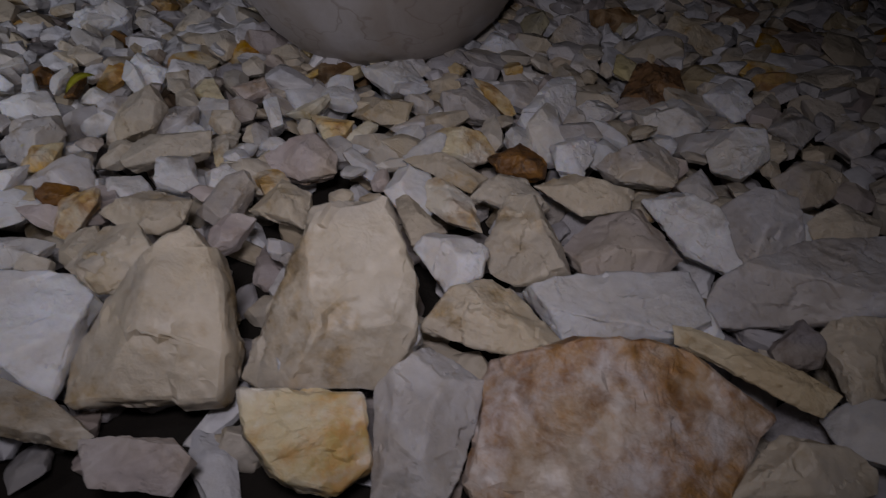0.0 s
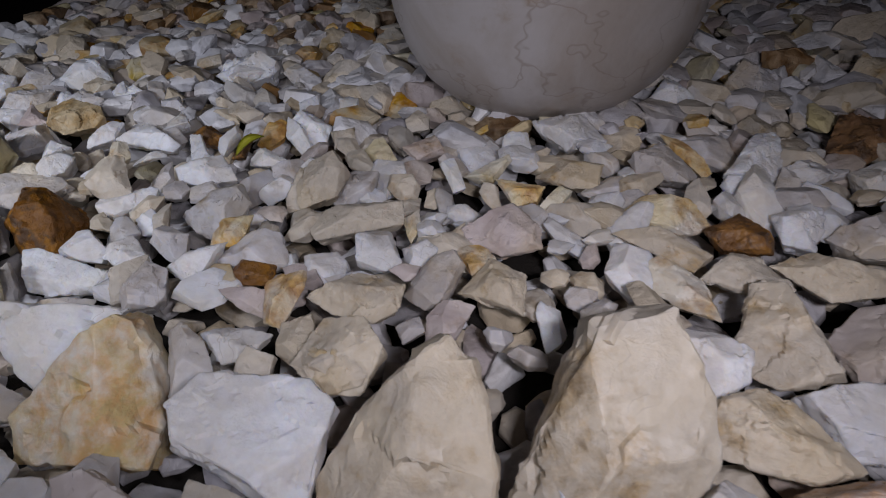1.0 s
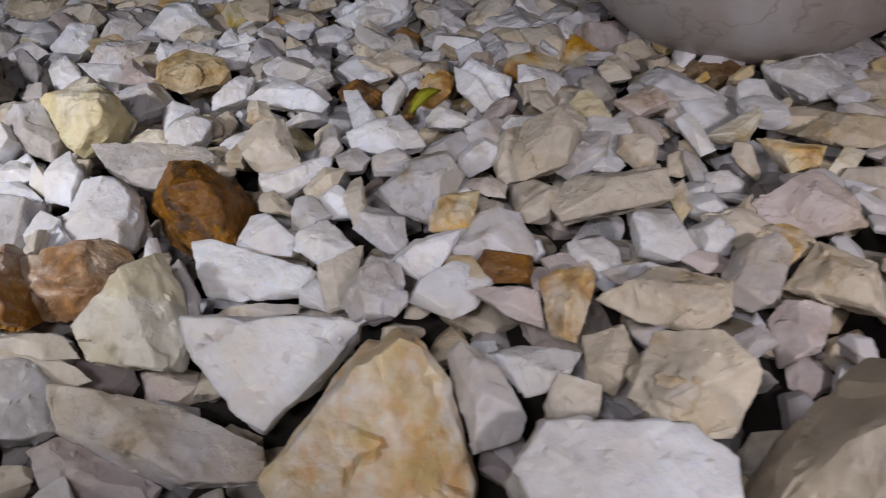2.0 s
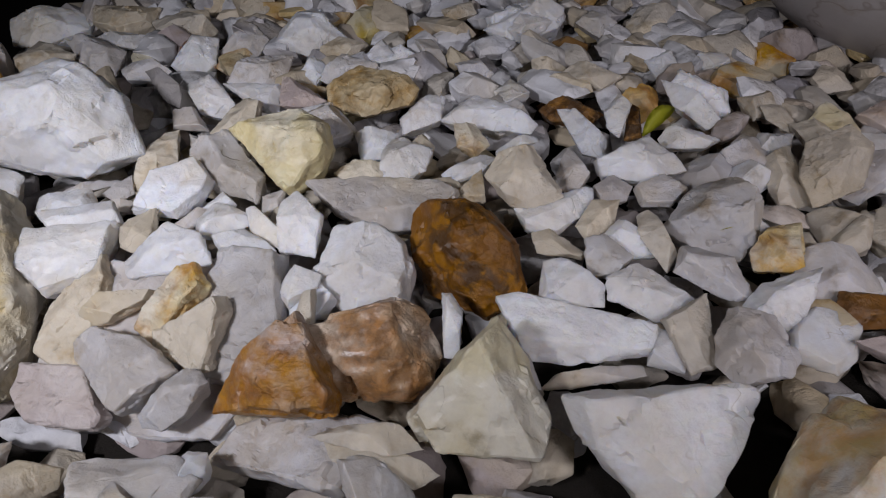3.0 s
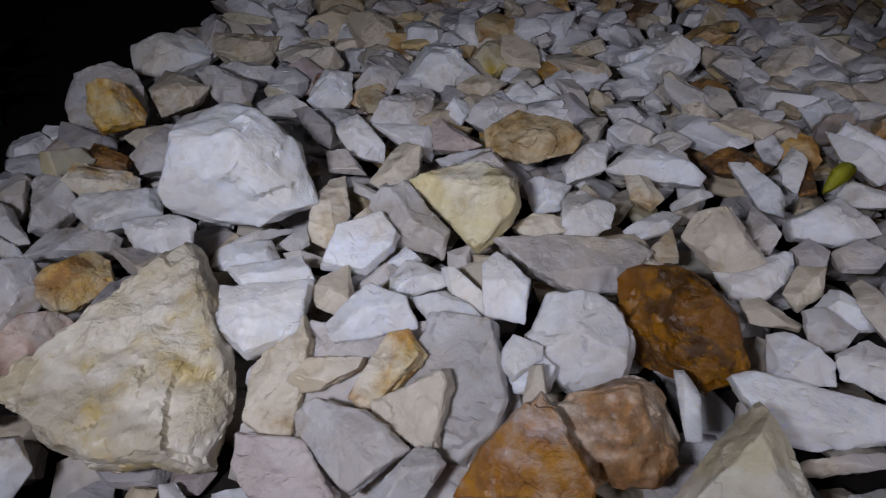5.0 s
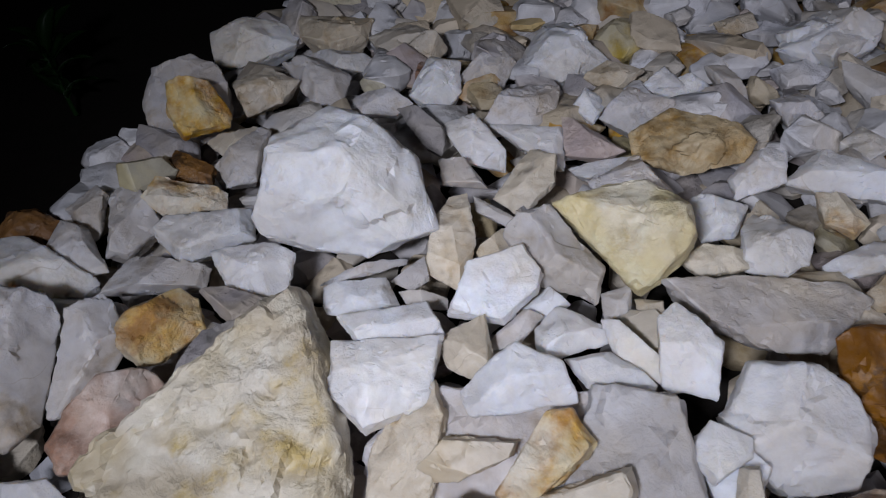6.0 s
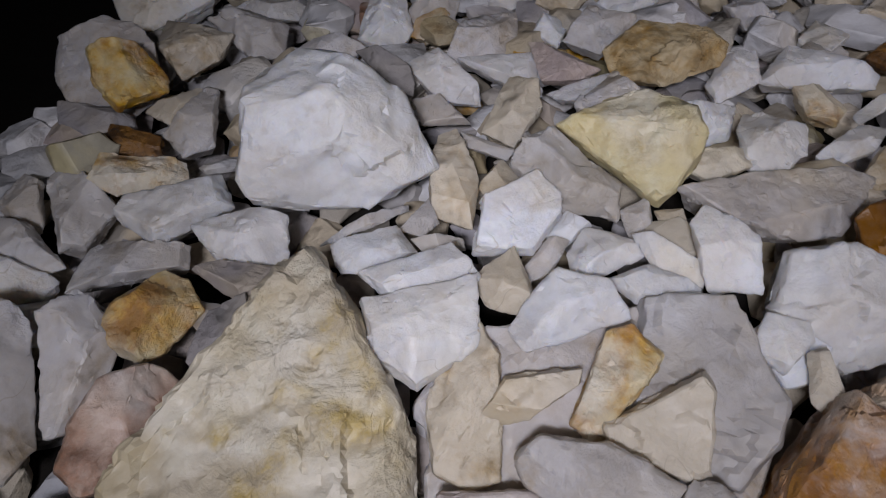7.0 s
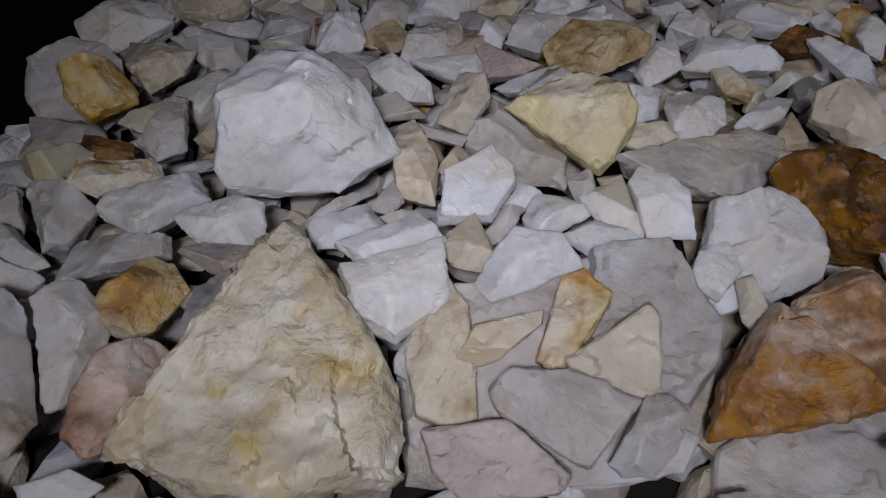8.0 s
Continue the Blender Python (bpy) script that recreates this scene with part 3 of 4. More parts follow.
stone("C", -0.727, 0.590, 0.010, 15, 22, 22, "-121:11 -101:13 35:22 78:11 91:15", 136)
stone("W", -0.721, 1.189, 0.010, 4, 22, 24, "-129:19 -69:13 54:20 108:13", 137)
stone("G", -0.667, 1.192, 0.010, 1, 22, 26, "-159:13 -72:27 23:14 97:30", 138)
stone("G", -0.612, 1.136, 0.010, -2, 22, 38, "-158:20 -72:17 35:17 104:21", 139)
stone("W", -0.572, 1.065, 0.010, -5, 22, 34, "-156:18 -54:16 37:16 129:20", 140)
stone("C", -0.621, 1.337, 0.010, -1, 22, 27, "-162:25 -72:14 17:25 108:14", 141)
stone("G", -0.422, 1.266, 0.010, -11, 22, 38, "-128:18 -40:21 57:20 134:23", 142)
stone("W", -0.363, 1.129, 0.010, -16, 22, 35, "-149:20 -69:22 29:17 128:18", 143)
stone("W", -0.299, 1.125, 0.010, -20, 22, 31, "-148:15 -56:13 25:21 105:16", 144)
stone("A", -0.416, 0.521, -0.003, 17, 36, 156, "-105:79 -25:74 5:52 16:53 60:75 112:61 130:53 178:97", 146, facets="-10:0.5:0.42 180:0.5:0.42 -95:0.3:0.45")
stone("B", -0.329, 0.684, 0.010, -1, 22, 31, "-113:22 -90:17 -1:29 82:15 154:22", 147)
stone("O", -0.276, 0.626, 0.020, -8, 22, 44, "-164:19 -104:30 -13:18 10:26 102:34 140:32", 148)
stone("P", -0.325, 0.633, 0.010, -2, 22, 28, "-126:7 -109:8 8:29 79:20 96:20", 149)
stone("W", -0.306, 0.557, 0.020, -5, 22, 37, "-132:20 -74:18 -34:21 92:20 109:23", 150)
stone("G", -0.343, 0.534, 0.020, 1, 22, 43, "-165:21 -76:38 -16:33 27:19 52:24 136:45", 151)
stone("C", -0.280, 0.533, 0.010, -9, 22, 36, "-157:21 -60:15 -1:20 81:20 160:19", 152)
stone("C", -0.197, 0.542, 0.020, -21, 22, 68, "-135:34 -101:33 -58:34 -8:39 45:41 110:37 147:38", 153)
stone("C", -0.246, 0.575, 0.010, -13, 22, 40, "-168:21 -112:24 -25:18 32:21 118:26", 154)
stone("C", -0.196, 0.631, 0.020, -16, 22, 51, "-107:27 -90:24 -45:40 6:54 88:31 131:28", 155)
stone("G", -0.111, 0.667, 0.015, -23, 22, 45, "-104:35 -57:34 -5:24 51:39 133:26 173:23", 156)
stone("G", -0.208, 0.673, 0.010, -14, 22, 17, "-116:19 -59:6 93:14 111:10", 157)
stone("W", -0.180, 0.715, 0.020, -15, 22, 49, "-158:28 -89:26 -43:30 34:21 93:27 154:31", 158)
stone("W", -0.134, 0.720, 0.010, -19, 22, 40, "-147:19 -63:21 -3:20 64:21 136:19", 159)
stone("C", -0.095, 0.757, 0.010, -21, 22, 21, "-130:12 -12:12 15:13 149:8", 160)
stone("O", -0.150, 0.777, 0.010, -16, 22, 21, "-148:8 -12:13 24:13 138:18", 161)
stone("W", -0.219, 0.855, 0.010, -9, 22, 31, "-147:24 -91:16 -44:26 63:13 112:20", 162)
stone("C", -0.277, 0.851, 0.030, -5, 30, 59, "-167:38 -66:28 -23:28 39:38 112:37 163:33", 163)
stone("G", -0.335, 0.903, 0.010, -0, 22, 43, "-162:29 -81:22 -14:30 64:26 113:22", 164)
stone("C", -0.219, 0.777, 0.020, -10, 22, 47, "-137:57 -70:19 16:62 102:26 146:46", 165)
stone("P", -0.032, 0.763, 0.015, -25, 22, 70, "-128:47 -91:36 -57:37 20:47 61:35 142:28", 166)
stone("O", -0.069, 0.711, 0.010, -24, 22, 35, "-123:14 -31:19 62:23 121:22", 167)
stone("C", -0.043, 0.664, 0.010, -28, 22, 53, "-88:23 21:35 82:30 165:30", 168)
stone("P", -0.092, 0.602, 0.010, -28, 22, 41, "-153:24 -43:18 -3:16 108:30 161:27", 169)
stone("G", -0.131, 0.594, 0.010, -25, 22, 21, "-131:13 -35:11 46:15 138:12", 170)
stone("W", -0.343, 1.042, 0.010, 0, 22, 56, "-154:25 -78:37 -8:35 53:25 142:39", 171)
stone("C", -0.283, 1.012, 0.010, -3, 22, 34, "-160:17 -64:16 15:19 106:18", 172)
stone("Y", -0.219, 0.962, 0.010, -8, 22, 38, "-127:16 -30:29 37:19 137:24", 173)
stone("P", -0.152, 0.976, 0.010, -12, 22, 38, "-124:23 -57:21 37:24 128:16", 174)
stone("W", -0.104, 0.905, 0.010, -16, 22, 24, "-143:12 -54:32 33:10 144:28", 175)
stone("Y", -0.056, 0.921, 0.010, -18, 22, 33, "-90:23 -19:23 33:36 136:6", 176)
stone("O", -0.015, 0.855, 0.010, -22, 22, 40, "-132:15 -55:22 -5:31 94:18", 177)
stone("C", 0.056, 0.904, 0.010, -25, 22, 47, "-93:23 -75:25 8:46 95:25 142:23", 178)
stone("Y", 0.035, 0.838, 0.010, -26, 22, 20, "-95:22 -12:11 80:23 165:10", 179)
stone("O", -0.076, 1.024, 0.010, -15, 22, 10, "-117:22 -43:7 22:20 140:4", 180)
stone("W", -0.250, 0.442, 0.010, 29, 22, 107, "-143:34 -141:35 -38:60 24:77 65:66 118:85 180:64", 182, facets="90:0.08:0.25 -80:0.5:0.4")
stone("P", -0.360, 0.375, 0.010, 39, 22, 64, "-122:35 -31:32 27:26 77:39 164:32", 183)
stone("C", -0.221, 0.372, 0.010, 30, 22, 43, "-149:30 -127:29 -76:73 28:23 43:15 148:76", 184)
stone("G", -0.285, 0.355, 0.000, 36, 22, 47, "-161:38 -119:25 -65:44 32:18 111:25", 185)
stone("C", -0.197, 0.545, 0.020, 20, 22, 74, "-146:37 -110:38 -44:42 17:42 71:41 134:36", 186)
stone("C", -0.101, 0.460, 0.019, 12, 36, 163, "-178:106 -98:78 -19:66 -1:57 12:59 34:69 120:62 134:57", 188, facets="-10:0.22:0.36 165:0.9:0.46 -95:0.5:0.42")
stone("C", 0.064, 0.461, 0.036, 11, 44, 166, "-125:100 -98:73 -44:75 -10:67 15:72 94:92 148:66 165:84", 189, facets="95:0.10:0.34 -90:0.55:0.42 175:0.9:0.50 0:0.3:0.42")
stone("A", 0.036, 0.343, 0.002, 21, 30, 102, "-153:35 -119:40 -67:57 -7:54 72:38 74:39 172:46", 190, facets="90:0.2:0.34 -90:0.4:0.36")
stone("G", 0.139, 0.358, 0.000, 2, 22, 89, "-92:63 -25:41 -10:43 54:58 126:54 180:47", 191)
stone("S", 0.285, 0.369, 0.001, -25, 30, 181, "-169:100 -144:123 -68:75 -12:119 71:85 97:65 109:60 122:65", 192, facets="-90:0.18:0.24 20:0.4:0.34 170:0.5:0.40")
stone("K", 0.419, 0.392, 0.030, -28, 30, 30, "-154:62 -99:12 -92:17 -21:60 72:24 87:16 102:31", 193)
stone("W", 0.329, 0.505, -0.010, -16, 22, 78, "-132:67 -79:38 -50:60 27:84 105:37 118:46", 194, facets="90:0.1:0.3 -90:0.9:0.6")
stone("C", 0.200, 0.479, 0.005, -4, 22, 73, "-109:38 -101:34 -70:48 41:37 55:36 107:43 151:54", 195)
stone("C", 0.246, 0.594, 0.010, -7, 22, 83, "-169:51 -112:57 -74:55 23:31 95:62 164:43", 196)
stone("W", 0.159, 0.545, 0.020, -0, 22, 59, "-146:24 -65:30 -13:36 49:35 85:34 140:42", 197)
stone("D", 0.124, 0.615, 0.025, 2, 22, 38, "-161:20 -70:28 41:12 89:35", 198)
stone("O", 0.151, 0.667, 0.010, 0, 22, 42, "-130:18 -111:23 15:34 51:28 126:42", 199)
stone("C", 0.232, 0.683, 0.010, -5, 22, 50, "-106:20 -46:46 36:31 77:30 135:31", 200)
stone("P", 0.351, 0.588, 0.005, -15, 22, 86, "-142:60 -72:44 -44:49 44:46 111:47 147:49", 201)
stone("W", 0.441, 0.612, 0.005, -21, 22, 63, "-136:29 -104:32 -14:57 63:33 121:63", 202)
stone("G", 0.405, 0.759, 0.010, -15, 22, 71, "-123:38 -88:32 -10:52 75:44 124:30", 203)
stone("C", 0.323, 0.686, 0.010, -11, 22, 52, "-120:28 -73:30 -12:56 79:25 120:36", 204)
stone("B", 0.247, 0.765, 0.010, -6, 22, 53, "-142:31 -91:26 -8:40 49:25 123:24", 205)
stone("O", 0.165, 0.806, 0.007, -1, 22, 49, "-105:22 -65:40 34:43 80:28 132:38", 206)
stone("C", 0.150, 0.733, 0.010, 0, 22, 32, "-121:9 -121:9 -52:45 55:24 95:32", 207)
stone("W", 0.324, 0.783, 0.010, -10, 22, 56, "-164:29 -99:33 -18:25 29:35 122:26", 208)
stone("W", 0.533, 0.764, 0.020, -22, 22, 66, "-156:39 -98:36 -36:30 18:39 98:39 158:36", 209)
stone("G", 0.500, 0.596, 0.020, -25, 22, 76, "-142:32 -40:34 24:43 86:48 138:47", 210)
stone("G", 0.465, 0.700, 0.010, -20, 22, 38, "-131:18 -39:25 33:18 145:20", 211)
stone("C", 0.608, 0.622, 0.010, -30, 22, 59, "-148:37 -68:31 -1:34 81:29 142:25", 212)
stone("G", 0.518, 0.533, 0.005, -28, 22, 93, "-86:70 -67:50 9:88 118:42 136:34 177:73", 213, facets="100:0.35:0.3 -90:0.7:0.4")
stone("G", 0.606, 0.707, 0.010, -27, 22, 61, "-140:39 -59:30 -24:29 79:31 142:34", 214)
stone("D", 0.470, 0.427, 0.025, -30, 22, 39, "-133:27 -65:23 -2:24 57:17 158:15", 215)
stone("C", 0.512, 0.409, 0.020, -34, 22, 57, "-138:18 -42:36 14:28 117:44 166:36", 216)
stone("C", 0.436, 0.313, 0.010, -35, 22, 49, "-116:65 -59:25 15:56 106:22 164:30", 217)
stone("P", -0.089, 0.312, 0.010, 32, 22, 39, "-179:34 -122:21 -60:40 21:32 60:21", 218)
stone("W", 0.067, 1.024, 0.010, 4, 22, 69, "-160:43 -136:31 -75:34 30:39 95:35", 219)
stone("G", 0.191, 0.923, 0.010, -2, 22, 52, "-157:43 -101:23 -21:49 53:24 119:32", 220)
stone("O", 0.231, 0.951, 0.010, -4, 22, 23, "-151:16 -137:13 -55:42 42:11 68:22", 221)
stone("W", 0.308, 0.927, 0.020, -8, 22, 61, "-100:45 -24:45 5:41 115:37 151:17", 222)
stone("W", 0.376, 0.897, 0.010, -11, 22, 41, "-132:23 -50:18 62:24 121:23", 223)
stone("B", 0.480, 0.993, 0.010, -15, 22, 84, "-110:45 -48:36 16:48 87:44 165:39", 224)
stone("W", 0.484, 0.888, 0.010, -17, 22, 70, "-143:49 -79:37 -30:47 64:32 125:33", 225)
stone("W", 0.587, 0.944, 0.010, -20, 22, 52, "-129:26 -51:41 38:23 143:34", 226)
stone("C", 0.608, 1.209, 0.010, -17, 22, 82, "-142:47 -74:54 -10:55 57:28 161:51", 227)
stone("G", 0.392, 1.208, 0.010, -9, 22, 83, "-140:47 -85:50 -14:45 56:34 153:36", 228)
stone("W", 0.245, 1.153, 0.010, -4, 22, 59, "-119:31 -46:35 41:25 146:26", 229)
stone("G", 0.649, 0.860, 0.010, -24, 22, 54, "-112:27 -25:30 52:25 156:25", 230)
stone("G", 0.712, 0.816, 0.010, -28, 22, 52, "-119:26 -22:27 63:28 155:29", 231)
stone("G", -0.591, 1.036, 0.000, 25, 22, 50, "-154:25 -76:26 25:26 105:26", 233)
stone("G", -0.803, 1.011, 0.010, 32, 22, 59, "-172:32 -87:30 7:32 94:30", 234)
stone("W", -0.854, 1.296, 0.010, 10, 22, 32, "-133:17 -66:23 6:19 121:11", 236)
stone("G", -0.588, 0.506, 0.005, 35, 22, 51, "-144:28 -117:38 -19:76 37:25 52:26 173:65", 238)
stone("G", -0.717, 0.546, -0.010, 41, 22, 45, "-120:35 -93:35 -15:21 9:22 56:39 160:24", 239)
stone("P", -0.633, 0.485, -0.010, 41, 22, 44, "-125:27 -70:47 30:13 82:38 176:36", 240)
stone("C", -0.721, 0.581, 0.000, 39, 22, 24, "-147:15 -100:33 31:8 40:10 179:30", 241)
stone("D", -1.129, 0.846, 0.020, 15, 22, 18, "-104:10 -48:9 74:10 169:14", 243)
stone("R", -1.006, 1.239, 0.010, -1, 22, 33, "-119:19 -19:19 59:16 174:21", 244)
stone("W", -0.529, 1.285, 0.010, -16, 22, 64, "-116:35 -36:35 55:41 138:31", 246)
stone("C", -0.499, 1.081, 0.010, -22, 22, 34, "-137:23 -60:19 42:23 120:19", 247)
stone("W", -0.528, 1.292, 0.010, -11, 22, 67, "-153:51 -99:34 -46:37 61:32 123:34", 249)
stone("C", -1.002, 0.742, -0.013, -10, 28, 51, "-172:25 -113:41 -73:45 -2:25 29:42 142:29 169:25", 250, facets="150:0.5:0.36 -30:0.2:0.30")
stone("P", -0.988, 0.664, -0.025, -17, 24, 53, "-166:40 -132:30 -86:22 -30:47 48:30 98:28", 251, facets="-90:0.35:0.3 100:0.2:0.28")
stone("G", -0.790, 0.617, -0.037, -61, 14, 103, "-158:53 -48:32 25:58 132:29 155:26", 252, facets="100:0.1:0.12")
stone("W", 0.066, 0.422, 0.017, 13, 30, 68, "-171:63 -98:32 -47:50 1:69 82:25 119:49", 253, facets="-90:0.5:0.34 90:0.2:0.30")


# ---- the pot on the bed ----
def part(name, bm, material, parent, label=""):
    mesh = bpy.data.meshes.new(name)
    bm.to_mesh(mesh)
    bm.free()
    mesh.materials.append(material)
    ob = new(name, mesh)
    ob.parent = parent
    return tagged(ob, label)


def turned(profile, count=96):
    """A body turned on the wheel, from (radius, height) pairs; a little out of true."""
    bm = bmesh.new()
    rings = [[bm.verts.new((r * math.cos(2 * math.pi * k / count), r * math.sin(2 * math.pi * k / count), h)) for k in range(count)] for r, h in profile]
    for a, b in zip(rings, rings[1:]):
        for k in range(count):
            bm.faces.new((a[k], a[(k + 1) % count], b[(k + 1) % count], b[k])).smooth = True
    bm.faces.new(rings[0][::-1])
    bm.faces.new(rings[-1])
    for v in bm.verts:
        v.co += Vector((v.co.x, v.co.y, 0)) * 0.018 * noise.noise(v.co * 9)
    return bm


def build_pot():
    pot = tagged(new("pot"), "round pale stoneware pot with cracks and stains standing on the stones", "pot")
    pot.location = (0.035, 1.252, -0.006)
    part("body", turned([(0.135, -0.012), (0.150, 0.0), (0.185, 0.022), (0.218, 0.055), (0.243, 0.10), (0.258, 0.15), (0.266, 0.21), (0.268, 0.27), (0.262, 0.33), (0.238, 0.33), (0.24, 0.2), (0.12, 0.19)]), POT, pot)
    part("rim", turned([(0.240, 0.331), (0.262, 0.331), (0.276, 0.345), (0.276, 0.362), (0.262, 0.37), (0.245, 0.368)]), POT, pot)
    FOOT.append((0.035, 1.252, 0.15))


build_pot()


def leaf_blade(length, width, curl, sections=8):
    bm = bmesh.new()
    rows = []
    for k in range(sections + 1):
        t = k / sections
        half = max(0.0004, width * math.sin(math.pi * min(1, t * 0.95 + 0.03)) ** 0.8 / 2)
        z = curl * math.sin(t * 2.6)
        rows.append([bm.verts.new((s * half, t * length, z + abs(s) * half * 0.5)) for s in (-1, 0, 1)])
    for a, b in zip(rows, rows[1:]):
        for k in (0, 1):
            bm.faces.new((a[k], a[k + 1], b[k + 1], b[k])).smooth = True
    bmesh.ops.solidify(bm, geom=bm.faces[:], thickness=0.0006)
    return bm


def fallen_leaf():
    bm = leaf_blade(0.052, 0.02, 0.012)
    mesh = bpy.data.meshes.new("fallen_leaf")
    bm.to_mesh(mesh)
    mesh.materials.append(YELLOW_LEAF)
    ob = new("fallen_leaf", mesh)
    ob.matrix_world = pose(-0.438, 0.955, 0.012, 14, 10, -52)
    tagged(ob, "curled yellow-green fallen leaf lying on the stones", "leaf")


fallen_leaf()


def leaf_scrap():
    bm = leaf_blade(0.03, 0.016, 0.006)
    mesh = bpy.data.meshes.new("leaf_scrap")
    bm.to_mesh(mesh)
    mesh.materials.append(YELLOW_LEAF)
    ob = new("leaf_scrap", mesh)
    ob.matrix_world = pose(-0.420, 0.789, 0.010, 20, 5, -100)
    tagged(ob, "small torn green leaf scrap caught between the stones", "leaf")


leaf_scrap()


def shade_plant(x, y, z):
    """A low leafy plant in the dark beside the bed."""
    plant = tagged(new("plant"), "low dark green leafy plant growing beside the bed", "plant")
    plant.location = (x, y, z)
    rng = random.Random(5)
    for k in range(16):
        bm = leaf_blade(rng.uniform(0.07, 0.12), rng.uniform(0.022, 0.034), rng.uniform(0.01, 0.03))
        lift = pose(0, 0, rng.uniform(0.02, 0.12), rng.uniform(10, 60), rng.uniform(-20, 20), k * 137.5)
        bmesh.ops.transform(bm, matrix=lift, verts=bm.verts)
        part("leaf", bm, GREEN_LEAF, plant)
    stem = bmesh.new()
    bmesh.ops.create_cone(stem, cap_ends=True, segments=8, radius1=0.005, radius2=0.002, depth=0.14, matrix=Matrix.Translation((0, 0, 0.06)))
    part("stem", stem, GREEN_LEAF, plant)


shade_plant(-1.80, 1.66, -0.27)


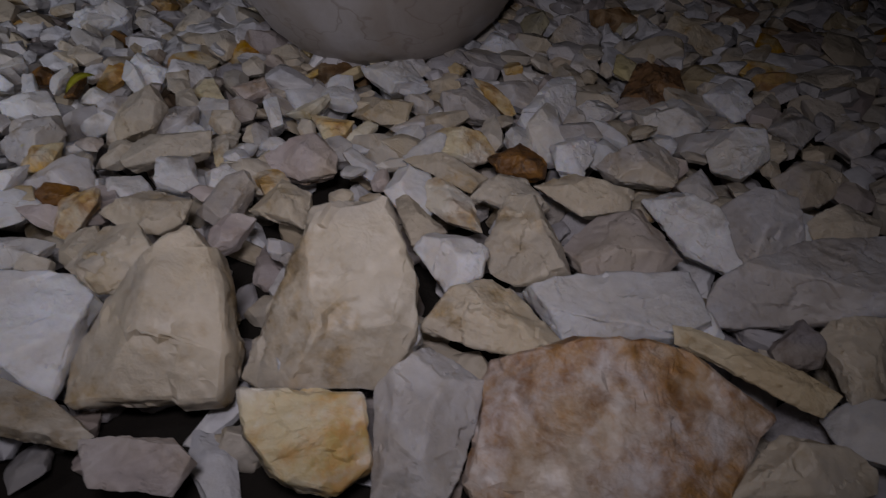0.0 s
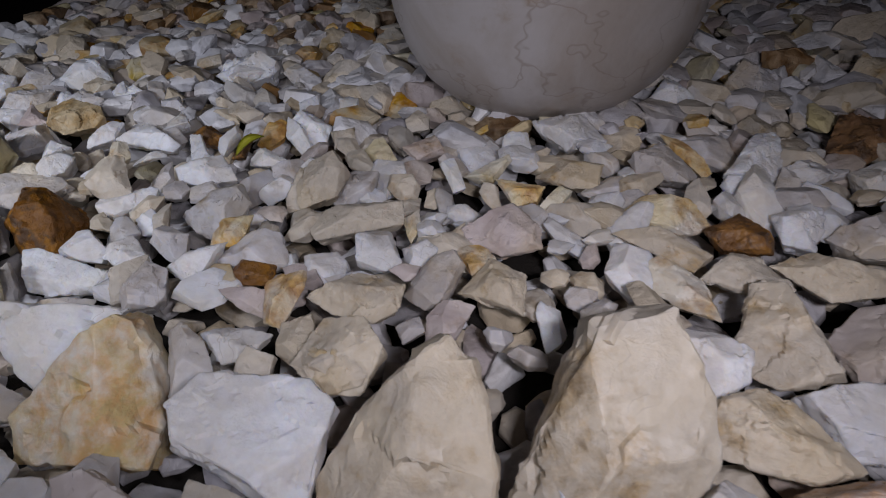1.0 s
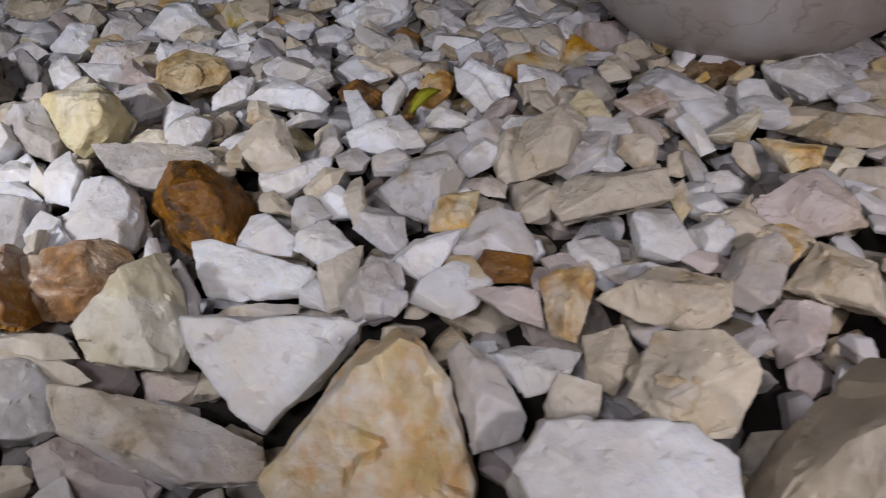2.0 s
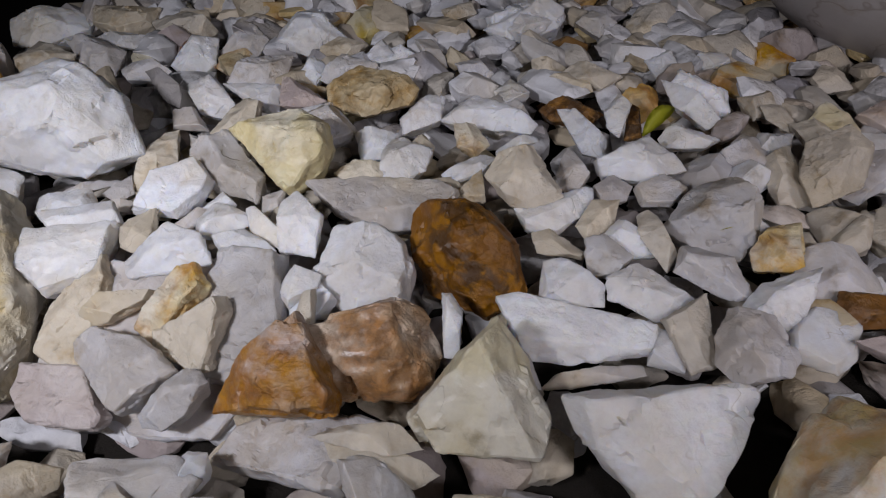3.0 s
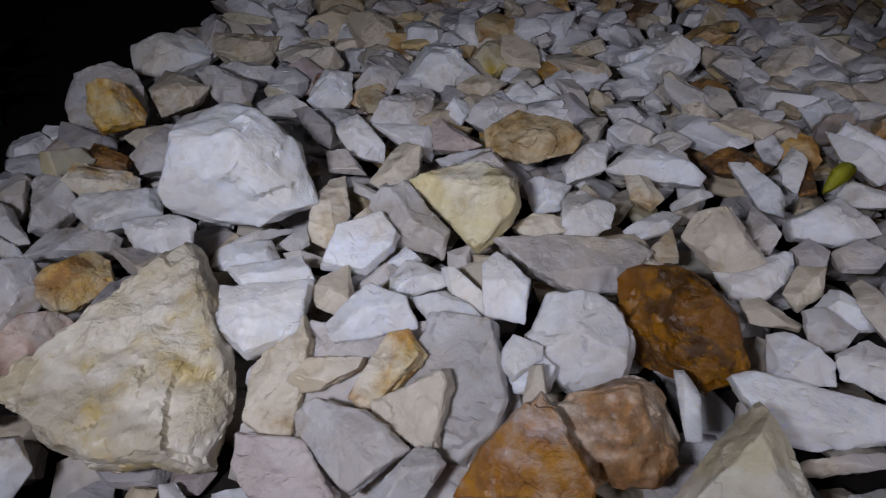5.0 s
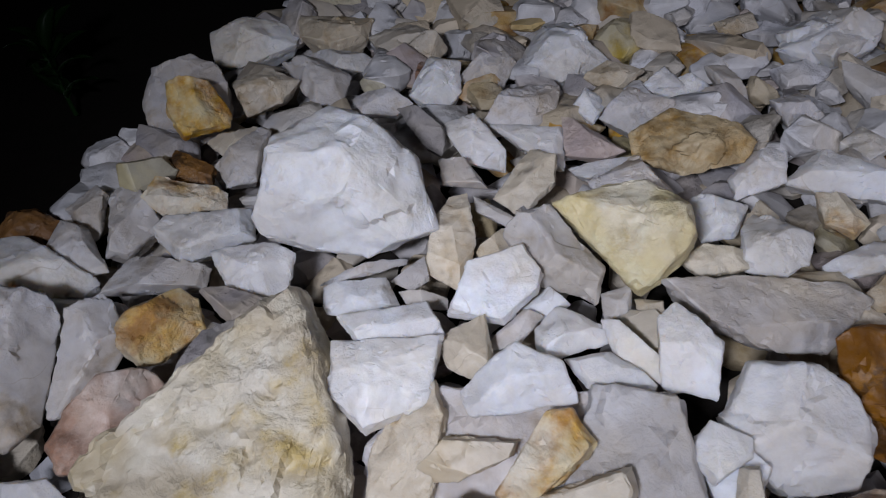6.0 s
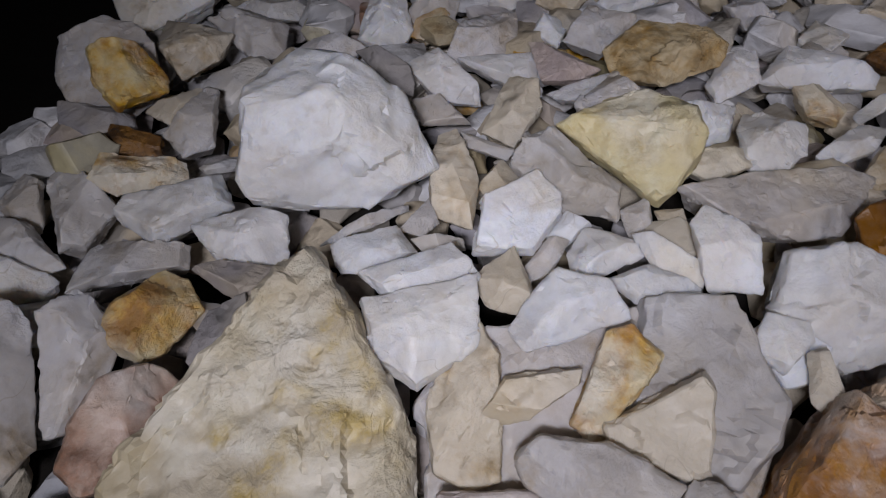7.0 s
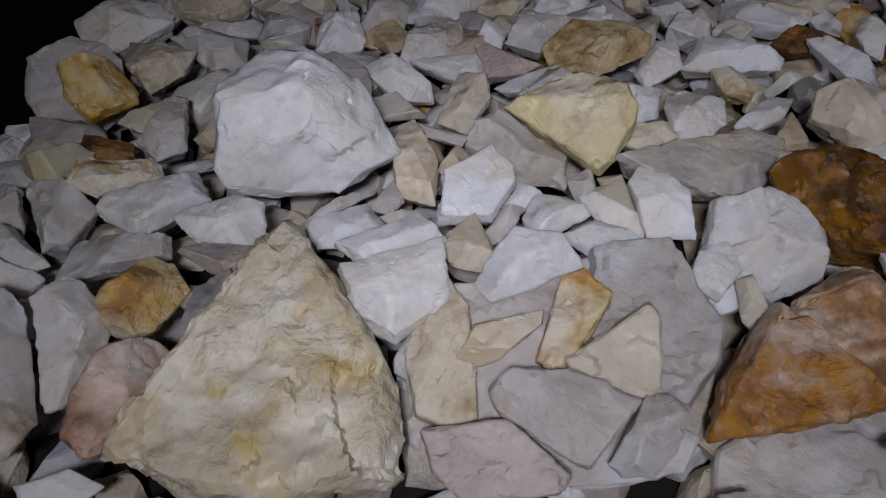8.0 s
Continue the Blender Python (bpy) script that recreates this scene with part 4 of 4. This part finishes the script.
# ---- loose small stones between and behind ----
def gravel():
    """All the small stones that nobody could count, joined into one mesh."""
    rng = random.Random(7)
    kinds = []
    for k in range(14):
        ring = [(2 * math.pi * j / 6 + rng.uniform(-0.35, 0.35), rng.uniform(0.34, 0.52)) for j in range(6)]
        planes = []
        for a, d in ring:
            for s in (rng.choice((0.15, 0.5, 0.9)), -rng.uniform(0.2, 0.7)):
                q = math.sqrt(1 + s * s)
                planes.append((math.cos(a) / q, math.sin(a) / q, s / q, d / q))
        for _ in range(2):
            a, s = rng.uniform(0, 6.28), rng.uniform(0.05, 0.5)
            q = math.sqrt(1 + s * s)
            planes.append((math.cos(a) * s / q, math.sin(a) * s / q, 1 / q, 0.3 / q))
        planes.append((0, 0, -1, 0.34))
        bm = rock_bmesh(np.array(planes), 0.9, 0.11, rng)
        bm.verts.index_update()
        kinds.append((np.array([v.co[:] for v in bm.verts]), np.array([[v.index for v in f.verts] for f in bm.faces])))
        bm.free()
    feet = np.array(FOOT)
    verts, faces, looks, total = [], [], [], 0
    tones = ["W"] * 11 + ["G"] * 6 + ["C"] * 8 + ["P"] * 3 + ["O", "K", "K", "Y", "B"]
    order = sorted(set(tones))

    litter = ["P"] * 3 + ["B"] * 4 + ["K", "C", "G", "O"]

    def lay(x, y, z, size, top=False):
        nonlocal total
        behind = y > 1.42 + 0.25 * abs(x + 0.25) and rng.random() < 0.75
        v, f = rng.choice(kinds)
        single = top and y < 1.0 and -1.4 < x < 0.62
        turn = np.array(Euler((rng.uniform(-0.5, 0.6), rng.uniform(-0.5, 0.5), rng.uniform(0, 6.28))).to_matrix())
        stretch = np.array((rng.uniform(0.85, 1.6), rng.uniform(0.7, 1.1), rng.uniform(0.45, 0.95))) * size
        if single:
            look_of = rng.choice("WWWWGGGCCCP")
            mesh = bpy.data.meshes.new("quartz_pebble")
            mesh.from_pydata(((v * stretch) @ turn.T).tolist(), [], f.tolist())
            mesh.materials.append(STONE[look_of])
            mesh.polygons.foreach_set("use_smooth", np.ones(len(f), bool))
            mesh.set_sharp_from_angle(angle=radians(26))
            ob = new("quartz_pebble", mesh)
            ob.location = (x, y, z)
            shape = "chip" if size < 0.045 else "pebble"
            tagged(ob, f"small {WORDS[look_of]} {shape} wedged among larger stones", "stone", "small stones in the gaps of the bed")
            return
        verts.append((v * stretch) @ turn.T + (x, y, z))
        faces.append(f + total)
        looks.append(np.full(len(f), order.index(rng.choice(litter if behind else tones if y > 1.0 else "WGGCCP"))))
        total += len(v)

    def rows(x0, x1, y0, y1, pitch):
        y = y0
        while y < y1:
            x = x0 + rng.uniform(0, pitch)
            while x < x1:
                yield x + rng.uniform(-0.3, 0.3) * pitch, y + rng.uniform(-0.3, 0.3) * pitch
                x += pitch
            y += pitch * 0.9

    # a lower layer that shows in the gaps
    for x, y in rows(-1.5, 1.0, 0.35, 2.2, 0.048):
        if x > bed_edge(y) and (y > 0.95 or rng.random() < 0.8):
            lay(x, y, (-0.058 if y < 0.95 else -0.044) + rng.uniform(-0.008, 0.004), rng.uniform(0.042, 0.066))
    # the upper layer wherever no larger stone lies
    for x, y in rows(-1.5, 1.5, 0.35, 2.7, 0.042):
        if x < bed_edge(y) + 0.02:
            continue
        gap = (np.hypot(feet[:, 0] - x, feet[:, 1] - y) - feet[:, 2]).min()
        if gap > 0.004:
            lay(x, y, rng.uniform(-0.014, 0.010), rng.choice((0.034, 0.042, 0.05, 0.058, 0.075)) * (1.15 if y > 1.1 else 1), top=True)
    v, f = np.concatenate(verts), np.concatenate(faces)
    mesh = bpy.data.meshes.new("gravel")
    mesh.from_pydata(v.tolist(), [], f.tolist())
    for k in order:
        mesh.materials.append(FILL[k])
    mesh.polygons.foreach_set("material_index", np.concatenate(looks).astype(np.int32))
    mesh.polygons.foreach_set("use_smooth", np.ones(len(f), bool))
    mesh.set_sharp_from_angle(angle=radians(30))
    mesh.update()
    tagged(new("gravel", mesh), "small broken white, grey and cream quartz gravel", "gravel", kind="stuff")


FILL = {
    "W": stone_material("white_gravel", (0.82, 0.83, 0.88), (0.62, 0.63, 0.68), (0.60, 0.53, 0.40), 0.22, scatter=0.0, per_island=True, spread=0.36),
    "G": stone_material("grey_gravel", (0.54, 0.53, 0.56), GREY, (0.46, 0.40, 0.32), 0.25, scatter=0.0, per_island=True, spread=0.36),
    "C": stone_material("cream_gravel", CREAM, (0.54, 0.51, 0.47), (0.50, 0.38, 0.19), 0.36, scatter=0.0, per_island=True, spread=0.36),
    "P": stone_material("pinkish_gravel", (0.50, 0.45, 0.45), (0.44, 0.38, 0.38), (0.42, 0.30, 0.18), 0.33, scatter=0.0, per_island=True, spread=0.36),
    "O": stone_material("ochre_gravel", (0.60, 0.54, 0.42), (0.55, 0.44, 0.24), OCHRE, 0.6, RUST, scatter=0.0, per_island=True, spread=0.36),
    "K": stone_material("tan_gravel", (0.58, 0.46, 0.25), (0.52, 0.45, 0.33), (0.44, 0.27, 0.09), 0.45, scatter=0.0, per_island=True, spread=0.36),
    "Y": stone_material("yellow_gravel", (0.62, 0.55, 0.32), (0.58, 0.55, 0.45), (0.60, 0.46, 0.14), 0.35, scatter=0.0, per_island=True, spread=0.36),
    "B": stone_material("brown_gravel", (0.26, 0.15, 0.07), (0.32, 0.20, 0.10), BROWN, 0.5, scatter=0.0, per_island=True, spread=0.36),
}
gravel()
